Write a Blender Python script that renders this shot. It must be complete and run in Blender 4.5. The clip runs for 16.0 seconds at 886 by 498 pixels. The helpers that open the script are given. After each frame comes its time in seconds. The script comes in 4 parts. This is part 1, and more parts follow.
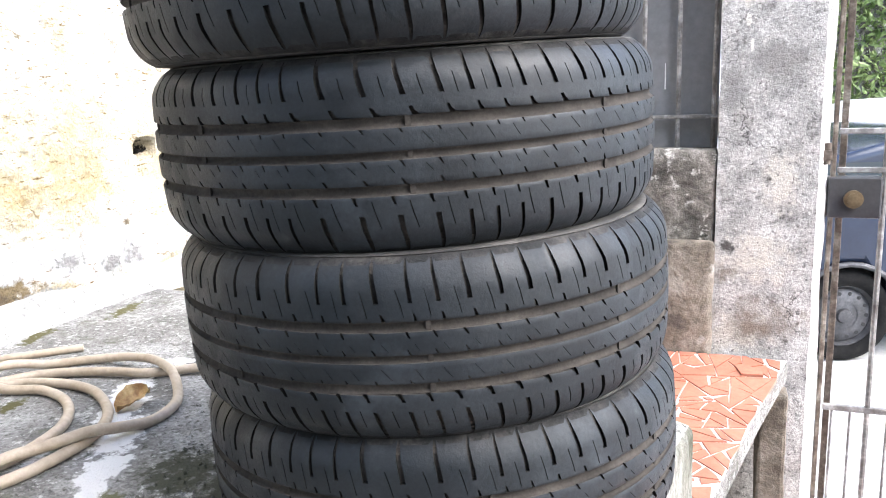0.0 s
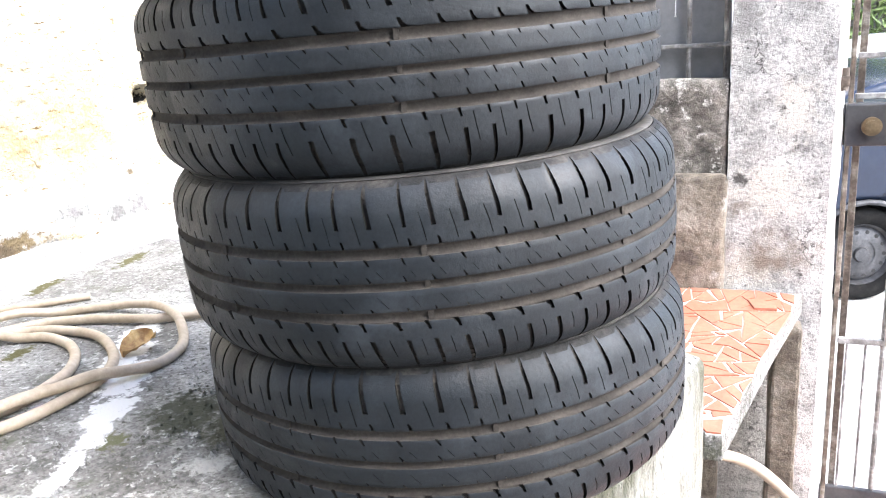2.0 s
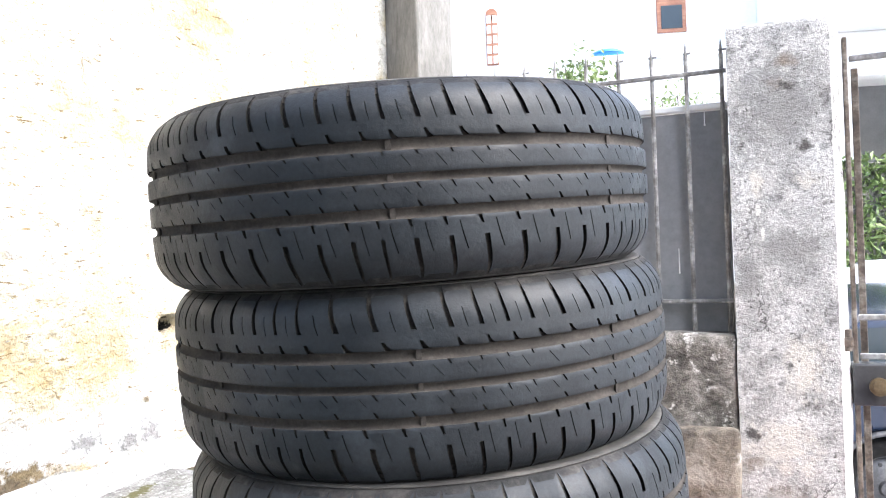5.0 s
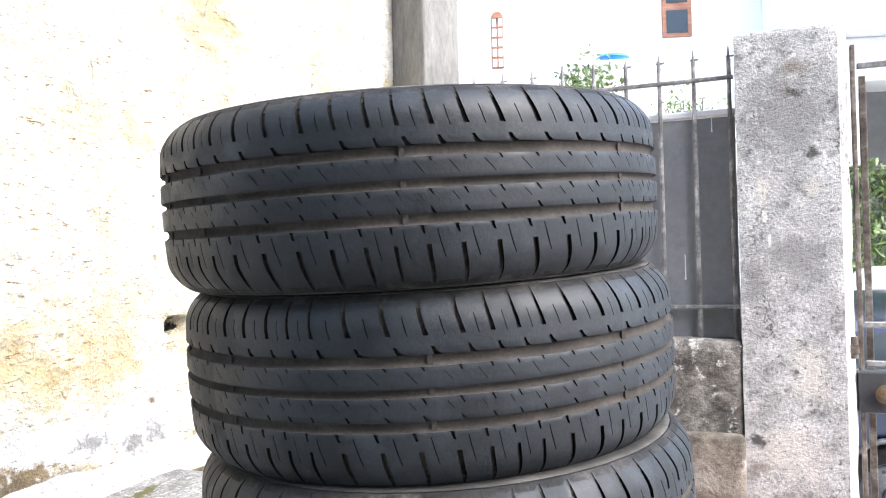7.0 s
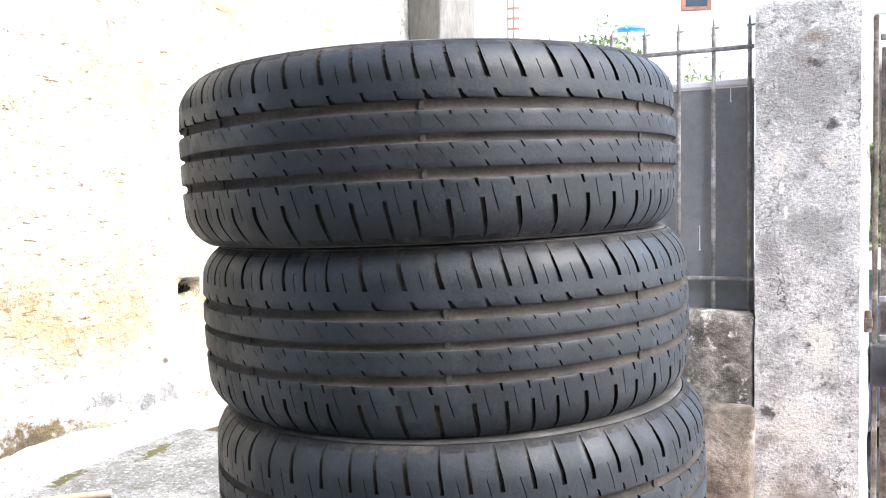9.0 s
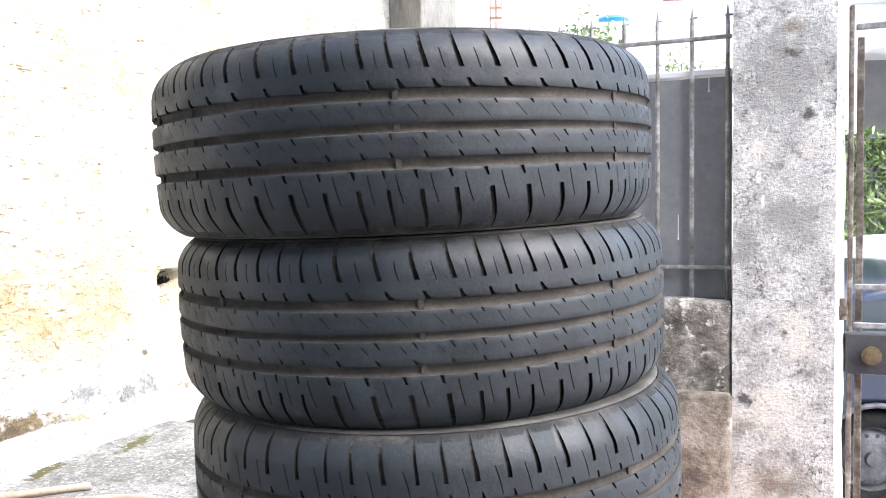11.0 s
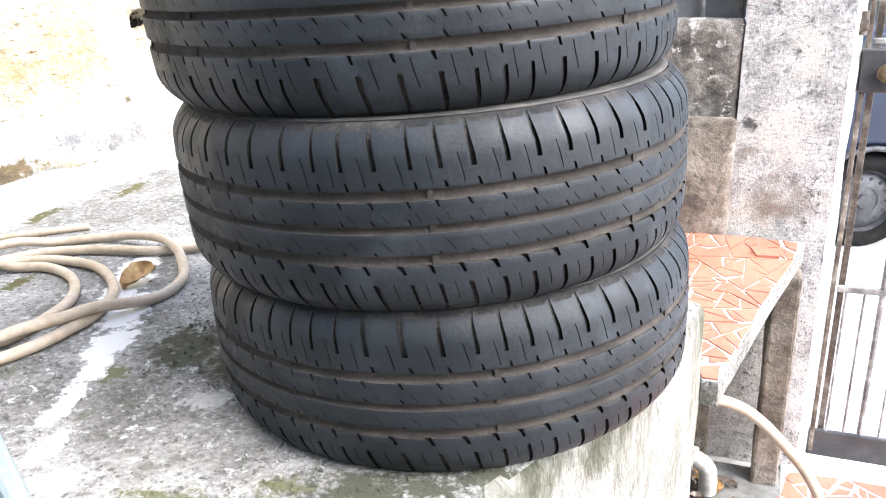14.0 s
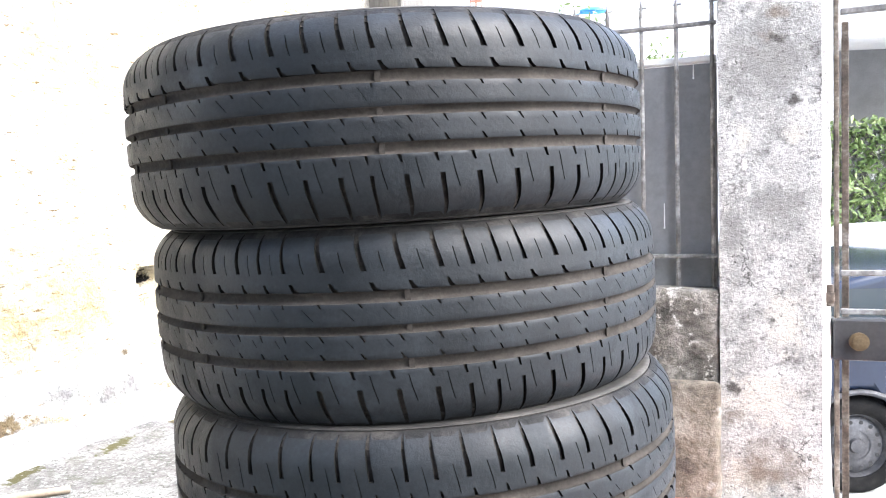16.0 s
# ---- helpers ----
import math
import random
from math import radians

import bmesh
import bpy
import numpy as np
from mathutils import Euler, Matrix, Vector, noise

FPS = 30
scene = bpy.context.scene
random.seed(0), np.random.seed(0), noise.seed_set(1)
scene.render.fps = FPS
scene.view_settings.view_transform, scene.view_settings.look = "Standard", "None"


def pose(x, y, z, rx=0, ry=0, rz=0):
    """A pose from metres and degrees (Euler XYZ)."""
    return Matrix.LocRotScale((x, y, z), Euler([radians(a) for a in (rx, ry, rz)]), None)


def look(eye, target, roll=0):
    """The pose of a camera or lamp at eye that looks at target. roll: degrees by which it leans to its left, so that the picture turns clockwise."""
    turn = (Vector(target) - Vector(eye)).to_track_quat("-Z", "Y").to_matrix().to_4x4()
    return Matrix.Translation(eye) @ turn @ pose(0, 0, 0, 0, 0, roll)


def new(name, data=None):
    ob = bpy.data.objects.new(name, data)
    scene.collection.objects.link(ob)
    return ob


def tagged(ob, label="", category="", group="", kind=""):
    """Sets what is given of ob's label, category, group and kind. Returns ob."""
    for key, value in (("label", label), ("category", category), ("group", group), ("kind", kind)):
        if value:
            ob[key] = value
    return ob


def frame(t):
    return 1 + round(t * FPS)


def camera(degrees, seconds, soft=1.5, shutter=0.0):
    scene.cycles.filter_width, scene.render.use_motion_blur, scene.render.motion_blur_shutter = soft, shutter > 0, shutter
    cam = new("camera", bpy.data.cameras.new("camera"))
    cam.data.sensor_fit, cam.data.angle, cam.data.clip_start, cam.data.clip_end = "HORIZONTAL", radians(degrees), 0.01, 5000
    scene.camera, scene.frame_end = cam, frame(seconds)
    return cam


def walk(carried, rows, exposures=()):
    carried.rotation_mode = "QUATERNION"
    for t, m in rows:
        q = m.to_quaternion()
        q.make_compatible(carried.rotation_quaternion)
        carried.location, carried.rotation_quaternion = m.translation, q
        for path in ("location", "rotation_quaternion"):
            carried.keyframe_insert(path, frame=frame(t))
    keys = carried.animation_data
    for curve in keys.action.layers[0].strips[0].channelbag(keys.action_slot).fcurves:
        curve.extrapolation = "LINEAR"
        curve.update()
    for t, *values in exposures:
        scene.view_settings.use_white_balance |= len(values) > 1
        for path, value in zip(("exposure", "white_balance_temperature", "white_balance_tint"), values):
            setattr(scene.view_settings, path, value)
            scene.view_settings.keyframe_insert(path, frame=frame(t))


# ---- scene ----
import collections

from mathutils import geometry

cam = camera(60.2, 16.0, soft=1.1)
PATH = [
    (0, (0.0746, -0.0564, 1.1572), (-0.0772, 1.6395, 0.8277), -1.9),
    (0.5, (0.0772, -0.0451, 1.1321), (-0.1040, 1.6152, 0.6656), -2.5),
    (1, (0.0806, -0.0355, 1.1156), (-0.1058, 1.6022, 0.5789), -3.0),
    (1.5, (0.0858, -0.0303, 1.1113), (-0.1040, 1.6013, 0.5572), -3.5),
    (2, (0.0876, -0.0338, 1.1251), (-0.0980, 1.6352, 0.6916), -3.5),
    (2.5, (0.0858, -0.0390, 1.1477), (-0.1040, 1.6568, 0.8408), -3.4),
    (3, (0.0876, -0.0451, 1.1719), (-0.1144, 1.6672, 0.9873), -3.4),
    (3.5, (0.0867, -0.0503, 1.2084), (-0.1153, 1.6698, 1.1217), -2.0),
    (4, (0.0884, -0.0590, 1.2274), (-0.1144, 1.6629, 1.2214), -2.2),
    (4.5, (0.0893, -0.0598, 1.2292), (-0.1092, 1.6629, 1.2404), -2.1),
    (7, (0.0815, -0.0659, 1.2335), (-0.1205, 1.6568, 1.2517), -1.5),
    (7.5, (0.0789, -0.0642, 1.2292), (-0.1274, 1.6577, 1.2352), -1.4),
    (8, (0.0806, -0.0590, 1.2240), (-0.1274, 1.6629, 1.2196), -1.3),
    (8.5, (0.0763, -0.0642, 1.2222), (-0.1448, 1.6560, 1.1962), -0.5),
    (9, (0.0746, -0.0676, 1.2170), (-0.1517, 1.6508, 1.1754), -0.4),
    (11.3, (0.0832, -0.0659, 1.2170), (-0.1049, 1.6560, 1.1416), -0.6),
    (11.5, (0.0832, -0.0659, 1.2127), (-0.1127, 1.6508, 1.0653), -0.8),
    (12, (0.0815, -0.0564, 1.1954), (-0.1170, 1.6456, 0.9257), -0.9),
    (12.5, (0.0824, -0.0451, 1.1737), (-0.1222, 1.6395, 0.8165), -1.1),
    (13, (0.0763, -0.0451, 1.1607), (-0.1222, 1.6282, 0.7515), -0.8),
    (13.5, (0.0754, -0.0295, 1.1373), (-0.1153, 1.6039, 0.5885), -1.2),
    (14, (0.0806, -0.0199, 1.1303), (-0.1049, 1.6048, 0.5555), -2.1),
    (14.5, (0.0789, -0.0243, 1.1425), (-0.0902, 1.6577, 0.7575), -1.9),
    (15, (0.0798, -0.0338, 1.1719), (-0.1014, 1.6768, 0.9543), -2.6),
    (15.5, (0.0789, -0.0399, 1.1928), (-0.1023, 1.6785, 1.0480), -2.2),
    (16, (0.0772, -0.0416, 1.2092), (-0.0754, 1.6837, 1.1338), -1.4),
]
EXPOSURES = [(0.0, 2.27, 6150, 10), (1.5, 2.52, 6150, 10), (2.5, 2.62, 6150, 10), (3.5, 2.58, 6150, 10), (4.5, 2.40, 6150, 10), (7.0, 2.20, 6150, 10), (9.0, 2.36, 6150, 10), (11.3, 2.40, 6150, 10), (12.0, 2.45, 6150, 10), (13.0, 2.53, 6150, 10), (14.0, 2.54, 6150, 10), (15.0, 2.68, 6150, 10), (16.0, 2.58, 6150, 10)]
walk(cam, [(t, look(eye, target, roll)) for t, eye, target, roll in PATH], exposures=EXPOSURES)

# ---- light ----
world = bpy.data.worlds.new("sky")
scene.world = world
world.use_nodes = True
wn = world.node_tree
sky = wn.nodes.new("ShaderNodeTexSky")
sky.sky_type = "NISHITA"
sky.sun_disc = False
sky.sun_elevation = radians(47)
sky.sun_rotation = radians(114)
sky.air_density, sky.dust_density, sky.ozone_density = 1.0, 3.0, 1.0
wn.links.new(sky.outputs["Color"], wn.nodes["Background"].inputs["Color"])
wn.nodes["Background"].inputs["Strength"].default_value = 0.15
sun = new("sun", bpy.data.lights.new("sun", "SUN"))
sun.data.energy, sun.data.angle, sun.data.color = 1.05, radians(60), (1.0, 0.985, 0.965)
sun.matrix_world = look((4.2, -1.9, 5.0), (0, 0, 0))


# ---- materials ----
def material(name, colours, rough=0.8, metal=0.0, scale=4.0, fine=60.0, bump=0.3, depth=0.01, stops=(0.35, 0.5, 0.65), spread=0.25, spec=0.5, stretch=(1, 1, 1)):
    """Three colours blended by a large noise, with a fine noise over it and relief."""
    m = bpy.data.materials.new(name)
    m.use_nodes = True
    t = m.node_tree
    b = t.nodes["Principled BSDF"]
    co = t.nodes.new("ShaderNodeTexCoord")
    mp = t.nodes.new("ShaderNodeMapping")
    mp.inputs["Scale"].default_value = stretch
    t.links.new(co.outputs["Object"], mp.inputs["Vector"])
    n1 = t.nodes.new("ShaderNodeTexNoise")
    n1.inputs["Scale"].default_value, n1.inputs["Detail"].default_value, n1.inputs["Roughness"].default_value = scale, 8, 0.65
    n2 = t.nodes.new("ShaderNodeTexNoise")
    n2.inputs["Scale"].default_value, n2.inputs["Detail"].default_value, n2.inputs["Roughness"].default_value = fine, 5, 0.7
    for n in (n1, n2):
        t.links.new(mp.outputs["Vector"], n.inputs["Vector"])
    ramp = t.nodes.new("ShaderNodeValToRGB")
    el = ramp.color_ramp.elements
    el[0].position, el[0].color = stops[0], (*colours[0], 1)
    el[1].position, el[1].color = stops[2], (*colours[2], 1)
    mid = el.new(stops[1])
    mid.color = (*colours[1], 1)
    t.links.new(n1.outputs["Fac"], ramp.inputs["Fac"])
    mr = t.nodes.new("ShaderNodeMapRange")
    mr.inputs["From Min"].default_value, mr.inputs["From Max"].default_value = 0.3, 0.7
    mr.inputs["To Min"].default_value, mr.inputs["To Max"].default_value = 1 - spread, 1 + spread
    t.links.new(n2.outputs["Fac"], mr.inputs["Value"])
    mul = t.nodes.new("ShaderNodeVectorMath")
    mul.operation = "SCALE"
    t.links.new(ramp.outputs["Color"], mul.inputs[0])
    t.links.new(mr.outputs["Result"], mul.inputs["Scale"])
    t.links.new(mul.outputs["Vector"], b.inputs["Base Color"])
    b.inputs["Roughness"].default_value, b.inputs["Metallic"].default_value = rough, metal
    b.inputs["Specular IOR Level"].default_value = spec
    add = t.nodes.new("ShaderNodeMath")
    add.operation = "MULTIPLY_ADD"
    add.inputs[1].default_value = 2.0
    t.links.new(n1.outputs["Fac"], add.inputs[0])
    t.links.new(n2.outputs["Fac"], add.inputs[2])
    bp = t.nodes.new("ShaderNodeBump")
    bp.inputs["Strength"].default_value, bp.inputs["Distance"].default_value = bump, depth
    t.links.new(add.outputs["Value"], bp.inputs["Height"])
    t.links.new(bp.outputs["Normal"], b.inputs["Normal"])
    return m


def stain_or_shade(m, colour, scale, lo, hi, stretch=(1, 1, 1), centre=None, radius=0.0, soft=0.1, offset=(0, 0, 0)):
    """Lays staining or painted shade of its own shape over a material: a noise patch, if wanted round one place only.
    """
    t = m.node_tree
    b = t.nodes["Principled BSDF"]
    old = b.inputs["Base Color"].links[0].from_socket
    co = t.nodes.new("ShaderNodeTexCoord")
    mp = t.nodes.new("ShaderNodeMapping")
    mp.inputs["Scale"].default_value, mp.inputs["Location"].default_value = stretch, offset
    t.links.new(co.outputs["Object"], mp.inputs["Vector"])
    n = t.nodes.new("ShaderNodeTexNoise")
    n.inputs["Scale"].default_value, n.inputs["Detail"].default_value, n.inputs["Roughness"].default_value = scale, 9, 0.7
    t.links.new(mp.outputs["Vector"], n.inputs["Vector"])
    value = n.outputs["Fac"]
    if centre:
        d = t.nodes.new("ShaderNodeVectorMath")
        d.operation = "DISTANCE"
        wide = t.nodes.new("ShaderNodeMapping")
        wide.vector_type = "POINT"
        sx = radius if isinstance(radius, tuple) else (radius,) * 3
        wide.inputs["Scale"].default_value = tuple(1 / r for r in sx)
        t.links.new(co.outputs["Object"], wide.inputs["Vector"])
        t.links.new(wide.outputs["Vector"], d.inputs[0])
        d.inputs[1].default_value = tuple(c / r for c, r in zip(centre, sx))
        k = t.nodes.new("ShaderNodeMapRange")
        k.inputs["From Min"].default_value, k.inputs["From Max"].default_value = 0.3, 1.3
        k.inputs["To Min"].default_value, k.inputs["To Max"].default_value = 0.3, -0.35
        t.links.new(d.outputs["Value"], k.inputs["Value"])
        s = t.nodes.new("ShaderNodeMath")
        s.operation = "ADD"
        t.links.new(value, s.inputs[0])
        t.links.new(k.outputs["Result"], s.inputs[1])
        value = s.outputs["Value"]
    r = t.nodes.new("ShaderNodeMapRange")
    r.inputs["From Min"].default_value, r.inputs["From Max"].default_value = lo, hi
    t.links.new(value, r.inputs["Value"])
    mix = t.nodes.new("ShaderNodeMix")
    mix.data_type = "RGBA"
    t.links.new(r.outputs["Result"], mix.inputs["Factor"])
    t.links.new(old, mix.inputs["A"])
    mix.inputs["B"].default_value = (*colour, 1)
    t.links.new(mix.outputs["Result"], b.inputs["Base Color"])
    return m


def patches(m, colour, scale, lo, hi, spots):
    """Stains of one kind round several places: spots of (x, y, z, half sizes)."""
    t = m.node_tree
    b = t.nodes["Principled BSDF"]
    old = b.inputs["Base Color"].links[0].from_socket
    co = t.nodes.new("ShaderNodeTexCoord")
    n = t.nodes.new("ShaderNodeTexNoise")
    n.inputs["Scale"].default_value, n.inputs["Detail"].default_value, n.inputs["Roughness"].default_value = scale, 7, 0.7
    t.links.new(co.outputs["Object"], n.inputs["Vector"])
    nearest = None
    for x, y, z, rx, ry, rz in spots:
        mp = t.nodes.new("ShaderNodeMapping")
        mp.inputs["Scale"].default_value = (1 / rx, 1 / ry, 1 / rz)
        mp.inputs["Location"].default_value = (-x / rx, -y / ry, -z / rz)
        t.links.new(co.outputs["Object"], mp.inputs["Vector"])
        far = t.nodes.new("ShaderNodeVectorMath")
        far.operation = "LENGTH"
        t.links.new(mp.outputs["Vector"], far.inputs[0])
        if nearest is None:
            nearest = far.outputs["Value"]
        else:
            least = t.nodes.new("ShaderNodeMath")
            least.operation = "MINIMUM"
            t.links.new(nearest, least.inputs[0])
            t.links.new(far.outputs["Value"], least.inputs[1])
            nearest = least.outputs["Value"]
    k = t.nodes.new("ShaderNodeMapRange")
    k.inputs["From Min"].default_value, k.inputs["From Max"].default_value = 0.2, 1.6
    k.inputs["To Min"].default_value, k.inputs["To Max"].default_value = 0.3, -0.35
    t.links.new(nearest, k.inputs["Value"])
    add = t.nodes.new("ShaderNodeMath")
    t.links.new(n.outputs["Fac"], add.inputs[0])
    t.links.new(k.outputs["Result"], add.inputs[1])
    r = t.nodes.new("ShaderNodeMapRange")
    r.inputs["From Min"].default_value, r.inputs["From Max"].default_value = lo, hi
    t.links.new(add.outputs["Value"], r.inputs["Value"])
    mix = t.nodes.new("ShaderNodeMix")
    mix.data_type = "RGBA"
    t.links.new(r.outputs["Result"], mix.inputs["Factor"])
    t.links.new(old, mix.inputs["A"])
    mix.inputs["B"].default_value = (*colour, 1)
    t.links.new(mix.outputs["Result"], b.inputs["Base Color"])
    return m


def cracks(m, colour, scale, width, cover, bend=0.12):
    """Fine cracks: the edges of large uneven cells, broken up by a noise."""
    t = m.node_tree
    b = t.nodes["Principled BSDF"]
    old = b.inputs["Base Color"].links[0].from_socket
    co = t.nodes.new("ShaderNodeTexCoord")
    wob = t.nodes.new("ShaderNodeTexNoise")
    wob.inputs["Scale"].default_value, wob.inputs["Detail"].default_value = scale * 2.5, 4
    t.links.new(co.outputs["Object"], wob.inputs["Vector"])
    shift = t.nodes.new("ShaderNodeVectorMath")
    shift.operation = "MULTIPLY_ADD"
    shift.inputs[1].default_value = (bend, bend, bend)
    t.links.new(wob.outputs["Color"], shift.inputs[0])
    t.links.new(co.outputs["Object"], shift.inputs[2])
    v = t.nodes.new("ShaderNodeTexVoronoi")
    v.feature = "DISTANCE_TO_EDGE"
    v.inputs["Scale"].default_value = scale
    t.links.new(shift.outputs["Vector"], v.inputs["Vector"])
    line = t.nodes.new("ShaderNodeMapRange")
    line.inputs["From Min"].default_value, line.inputs["From Max"].default_value = 0.3 * width, width
    line.inputs["To Min"].default_value, line.inputs["To Max"].default_value = 1.0, 0.0
    t.links.new(v.outputs["Distance"], line.inputs["Value"])
    n = t.nodes.new("ShaderNodeTexNoise")
    n.inputs["Scale"].default_value = scale * 0.9
    t.links.new(co.outputs["Object"], n.inputs["Vector"])
    some = t.nodes.new("ShaderNodeMapRange")
    some.inputs["From Min"].default_value, some.inputs["From Max"].default_value = cover, cover + 0.06
    t.links.new(n.outputs["Fac"], some.inputs["Value"])
    both = t.nodes.new("ShaderNodeMath")
    both.operation = "MULTIPLY"
    t.links.new(line.outputs["Result"], both.inputs[0])
    t.links.new(some.outputs["Result"], both.inputs[1])
    mix = t.nodes.new("ShaderNodeMix")
    mix.data_type = "RGBA"
    t.links.new(both.outputs["Value"], mix.inputs["Factor"])
    t.links.new(old, mix.inputs["A"])
    mix.inputs["B"].default_value = (*colour, 1)
    t.links.new(mix.outputs["Result"], b.inputs["Base Color"])
    return m


RUBBER = material("worn_rubber", ((0.0088, 0.0113, 0.0142), (0.0128, 0.0163, 0.0200), (0.0190, 0.0236, 0.0284)), 0.5, scale=9, fine=260, bump=0.25, depth=0.002, spread=0.28, spec=0.38)
stain_or_shade(RUBBER, (0.034, 0.041, 0.049), 7, 0.58, 0.70, offset=(3, 1, 2))
stain_or_shade(RUBBER, (0.028, 0.031, 0.034), 42, 0.60, 0.76, stretch=(1, 1, 0.6))
stain_or_shade(RUBBER, (0.007, 0.0085, 0.010), 11, 0.60, 0.74, offset=(1, 4, 2))
gloss = RUBBER.node_tree.nodes.new("ShaderNodeTexNoise")
gloss.inputs["Scale"].default_value, gloss.inputs["Detail"].default_value, gloss.inputs["Distortion"].default_value = 11, 3, 1.2
polish = RUBBER.node_tree.nodes.new("ShaderNodeMapRange")
polish.inputs["From Min"].default_value, polish.inputs["From Max"].default_value = 0.44, 0.56
polish.inputs["To Min"].default_value, polish.inputs["To Max"].default_value = 0.46, 0.62
spot = RUBBER.node_tree.nodes.new("ShaderNodeTexCoord")
RUBBER.node_tree.links.new(spot.outputs["Object"], gloss.inputs["Vector"])
RUBBER.node_tree.links.new(gloss.outputs["Fac"], polish.inputs["Value"])
RUBBER.node_tree.links.new(polish.outputs["Result"], RUBBER.node_tree.nodes["Principled BSDF"].inputs["Roughness"])
stain_or_shade(RUBBER, (0.13, 0.13, 0.13), 90, 0.72, 0.77)
RIM = material("scuffed_rim_rubber", ((0.010, 0.0105, 0.011), (0.022, 0.0215, 0.021), (0.058, 0.054, 0.050)), 0.7, scale=30, fine=200, bump=0.35, depth=0.003, spread=0.4, spec=0.25)
DUSTY = material("dusty_groove_rubber", ((0.034, 0.031, 0.028), (0.051, 0.046, 0.041), (0.075, 0.067, 0.060)), 0.95, scale=14, fine=260, bump=0.2, depth=0.002, spec=0.15)
SLOT = material("slot_rubber", ((0.008, 0.008, 0.008), (0.012, 0.0118, 0.0114), (0.020, 0.019, 0.018)), 0.95, scale=20, fine=260, bump=0.1, depth=0.002, spec=0.1)
SLOTFLOOR = material("slot_floor_dust", ((0.022, 0.0205, 0.019), (0.042, 0.039, 0.035), (0.080, 0.072, 0.064)), 0.95, scale=30, fine=260, bump=0.1, depth=0.002, spec=0.1)
SIDE = material("dusty_sidewall_rubber", ((0.030, 0.0285, 0.027), (0.055, 0.052, 0.048), (0.095, 0.089, 0.081)), 0.8, scale=16, fine=180, bump=0.15, depth=0.002)
CONCRETE = material("weathered_concrete", ((0.15, 0.146, 0.136), (0.26, 0.256, 0.243), (0.40, 0.395, 0.38)), 0.92, scale=8, fine=150, bump=0.7, depth=0.010, spread=0.5)
WHITEWASH = material("flaking_whitewash", ((0.15, 0.15, 0.115), (0.28, 0.277, 0.24), (0.45, 0.447, 0.41)), 0.9, scale=9, fine=80, bump=0.9, depth=0.02, spread=0.22, stretch=(1, 1, 0.4))
stain_or_shade(WHITEWASH, (0.13, 0.13, 0.095), 14, 0.55, 0.68, stretch=(1, 1, 0.25))
stain_or_shade(WHITEWASH, (0.15, 0.145, 0.125), 45, 0.58, 0.68, stretch=(1, 1, 0.6))
stain_or_shade(WHITEWASH, (0.10, 0.102, 0.068), 13, 0.66, 0.86, stretch=(1, 1, 0.5), centre=(0.0, 0.3, 0.66), radius=(3, 3, 0.16))
YELLOW = material("yellow_plaster", ((0.45, 0.35, 0.19), (0.56, 0.50, 0.36), (0.64, 0.62, 0.56)), 0.95, scale=2.6, fine=34, bump=1.0, depth=0.03, spread=0.16, stops=(0.36, 0.47, 0.56))
PILLAR = material("mottled_grey_plaster", ((0.34, 0.335, 0.322), (0.51, 0.504, 0.488), (0.67, 0.662, 0.643)), 0.93, scale=15, fine=150, bump=0.7, depth=0.008, spread=0.38)
STONE = material("mossy_dark_plaster", ((0.05, 0.047, 0.040), (0.15, 0.138, 0.12), (0.34, 0.318, 0.285)), 0.95, scale=14, fine=80, bump=0.8, depth=0.012, spread=0.4)
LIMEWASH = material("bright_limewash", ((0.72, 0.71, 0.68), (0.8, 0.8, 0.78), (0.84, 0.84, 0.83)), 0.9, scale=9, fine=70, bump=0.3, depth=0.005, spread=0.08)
TILE = material("terracotta_tile", ((0.34, 0.125, 0.078), (0.40, 0.15, 0.095), (0.46, 0.19, 0.125)), 0.55, scale=6, fine=90, bump=0.1, depth=0.003, spread=0.16)
GROUT = material("pale_grout", ((0.46, 0.445, 0.41), (0.60, 0.585, 0.55), (0.72, 0.705, 0.67)), 0.95, scale=12, fine=90, bump=0.4, depth=0.004, spread=0.2)
BROWN = material("stained_brown_plaster", ((0.085, 0.07, 0.054), (0.19, 0.163, 0.13), (0.33, 0.30, 0.255)), 0.95, scale=8, fine=60, bump=0.7, depth=0.01, spread=0.35)
HOSE = material("cream_hose_plastic", ((0.38, 0.31, 0.225), (0.46, 0.385, 0.295), (0.53, 0.46, 0.37)), 0.5, scale=10, fine=80, bump=0.05, depth=0.002, spread=0.1)
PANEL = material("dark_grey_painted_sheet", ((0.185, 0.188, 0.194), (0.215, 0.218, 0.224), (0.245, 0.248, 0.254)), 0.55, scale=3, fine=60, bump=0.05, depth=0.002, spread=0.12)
IRON = material("worn_grey_iron", ((0.10, 0.092, 0.085), (0.21, 0.203, 0.195), (0.46, 0.452, 0.44)), 0.65, 0.1, scale=18, fine=120, bump=0.2, depth=0.002, spread=0.25)
RUST = material("rusty_iron", ((0.07, 0.055, 0.045), (0.15, 0.12, 0.095), (0.32, 0.29, 0.25)), 0.85, 0.1, scale=22, fine=120, bump=0.4, depth=0.003, spread=0.35)
DARKIRON = material("dark_painted_steel", ((0.03, 0.03, 0.033), (0.045, 0.045, 0.05), (0.07, 0.07, 0.072)), 0.45, 0.2, scale=9, fine=120, bump=0.08, depth=0.002, spread=0.15)
BRASS = material("dull_brass", ((0.20, 0.15, 0.09), (0.27, 0.21, 0.13), (0.36, 0.29, 0.2)), 0.5, 0.8, scale=20, fine=120, bump=0.1, depth=0.001)
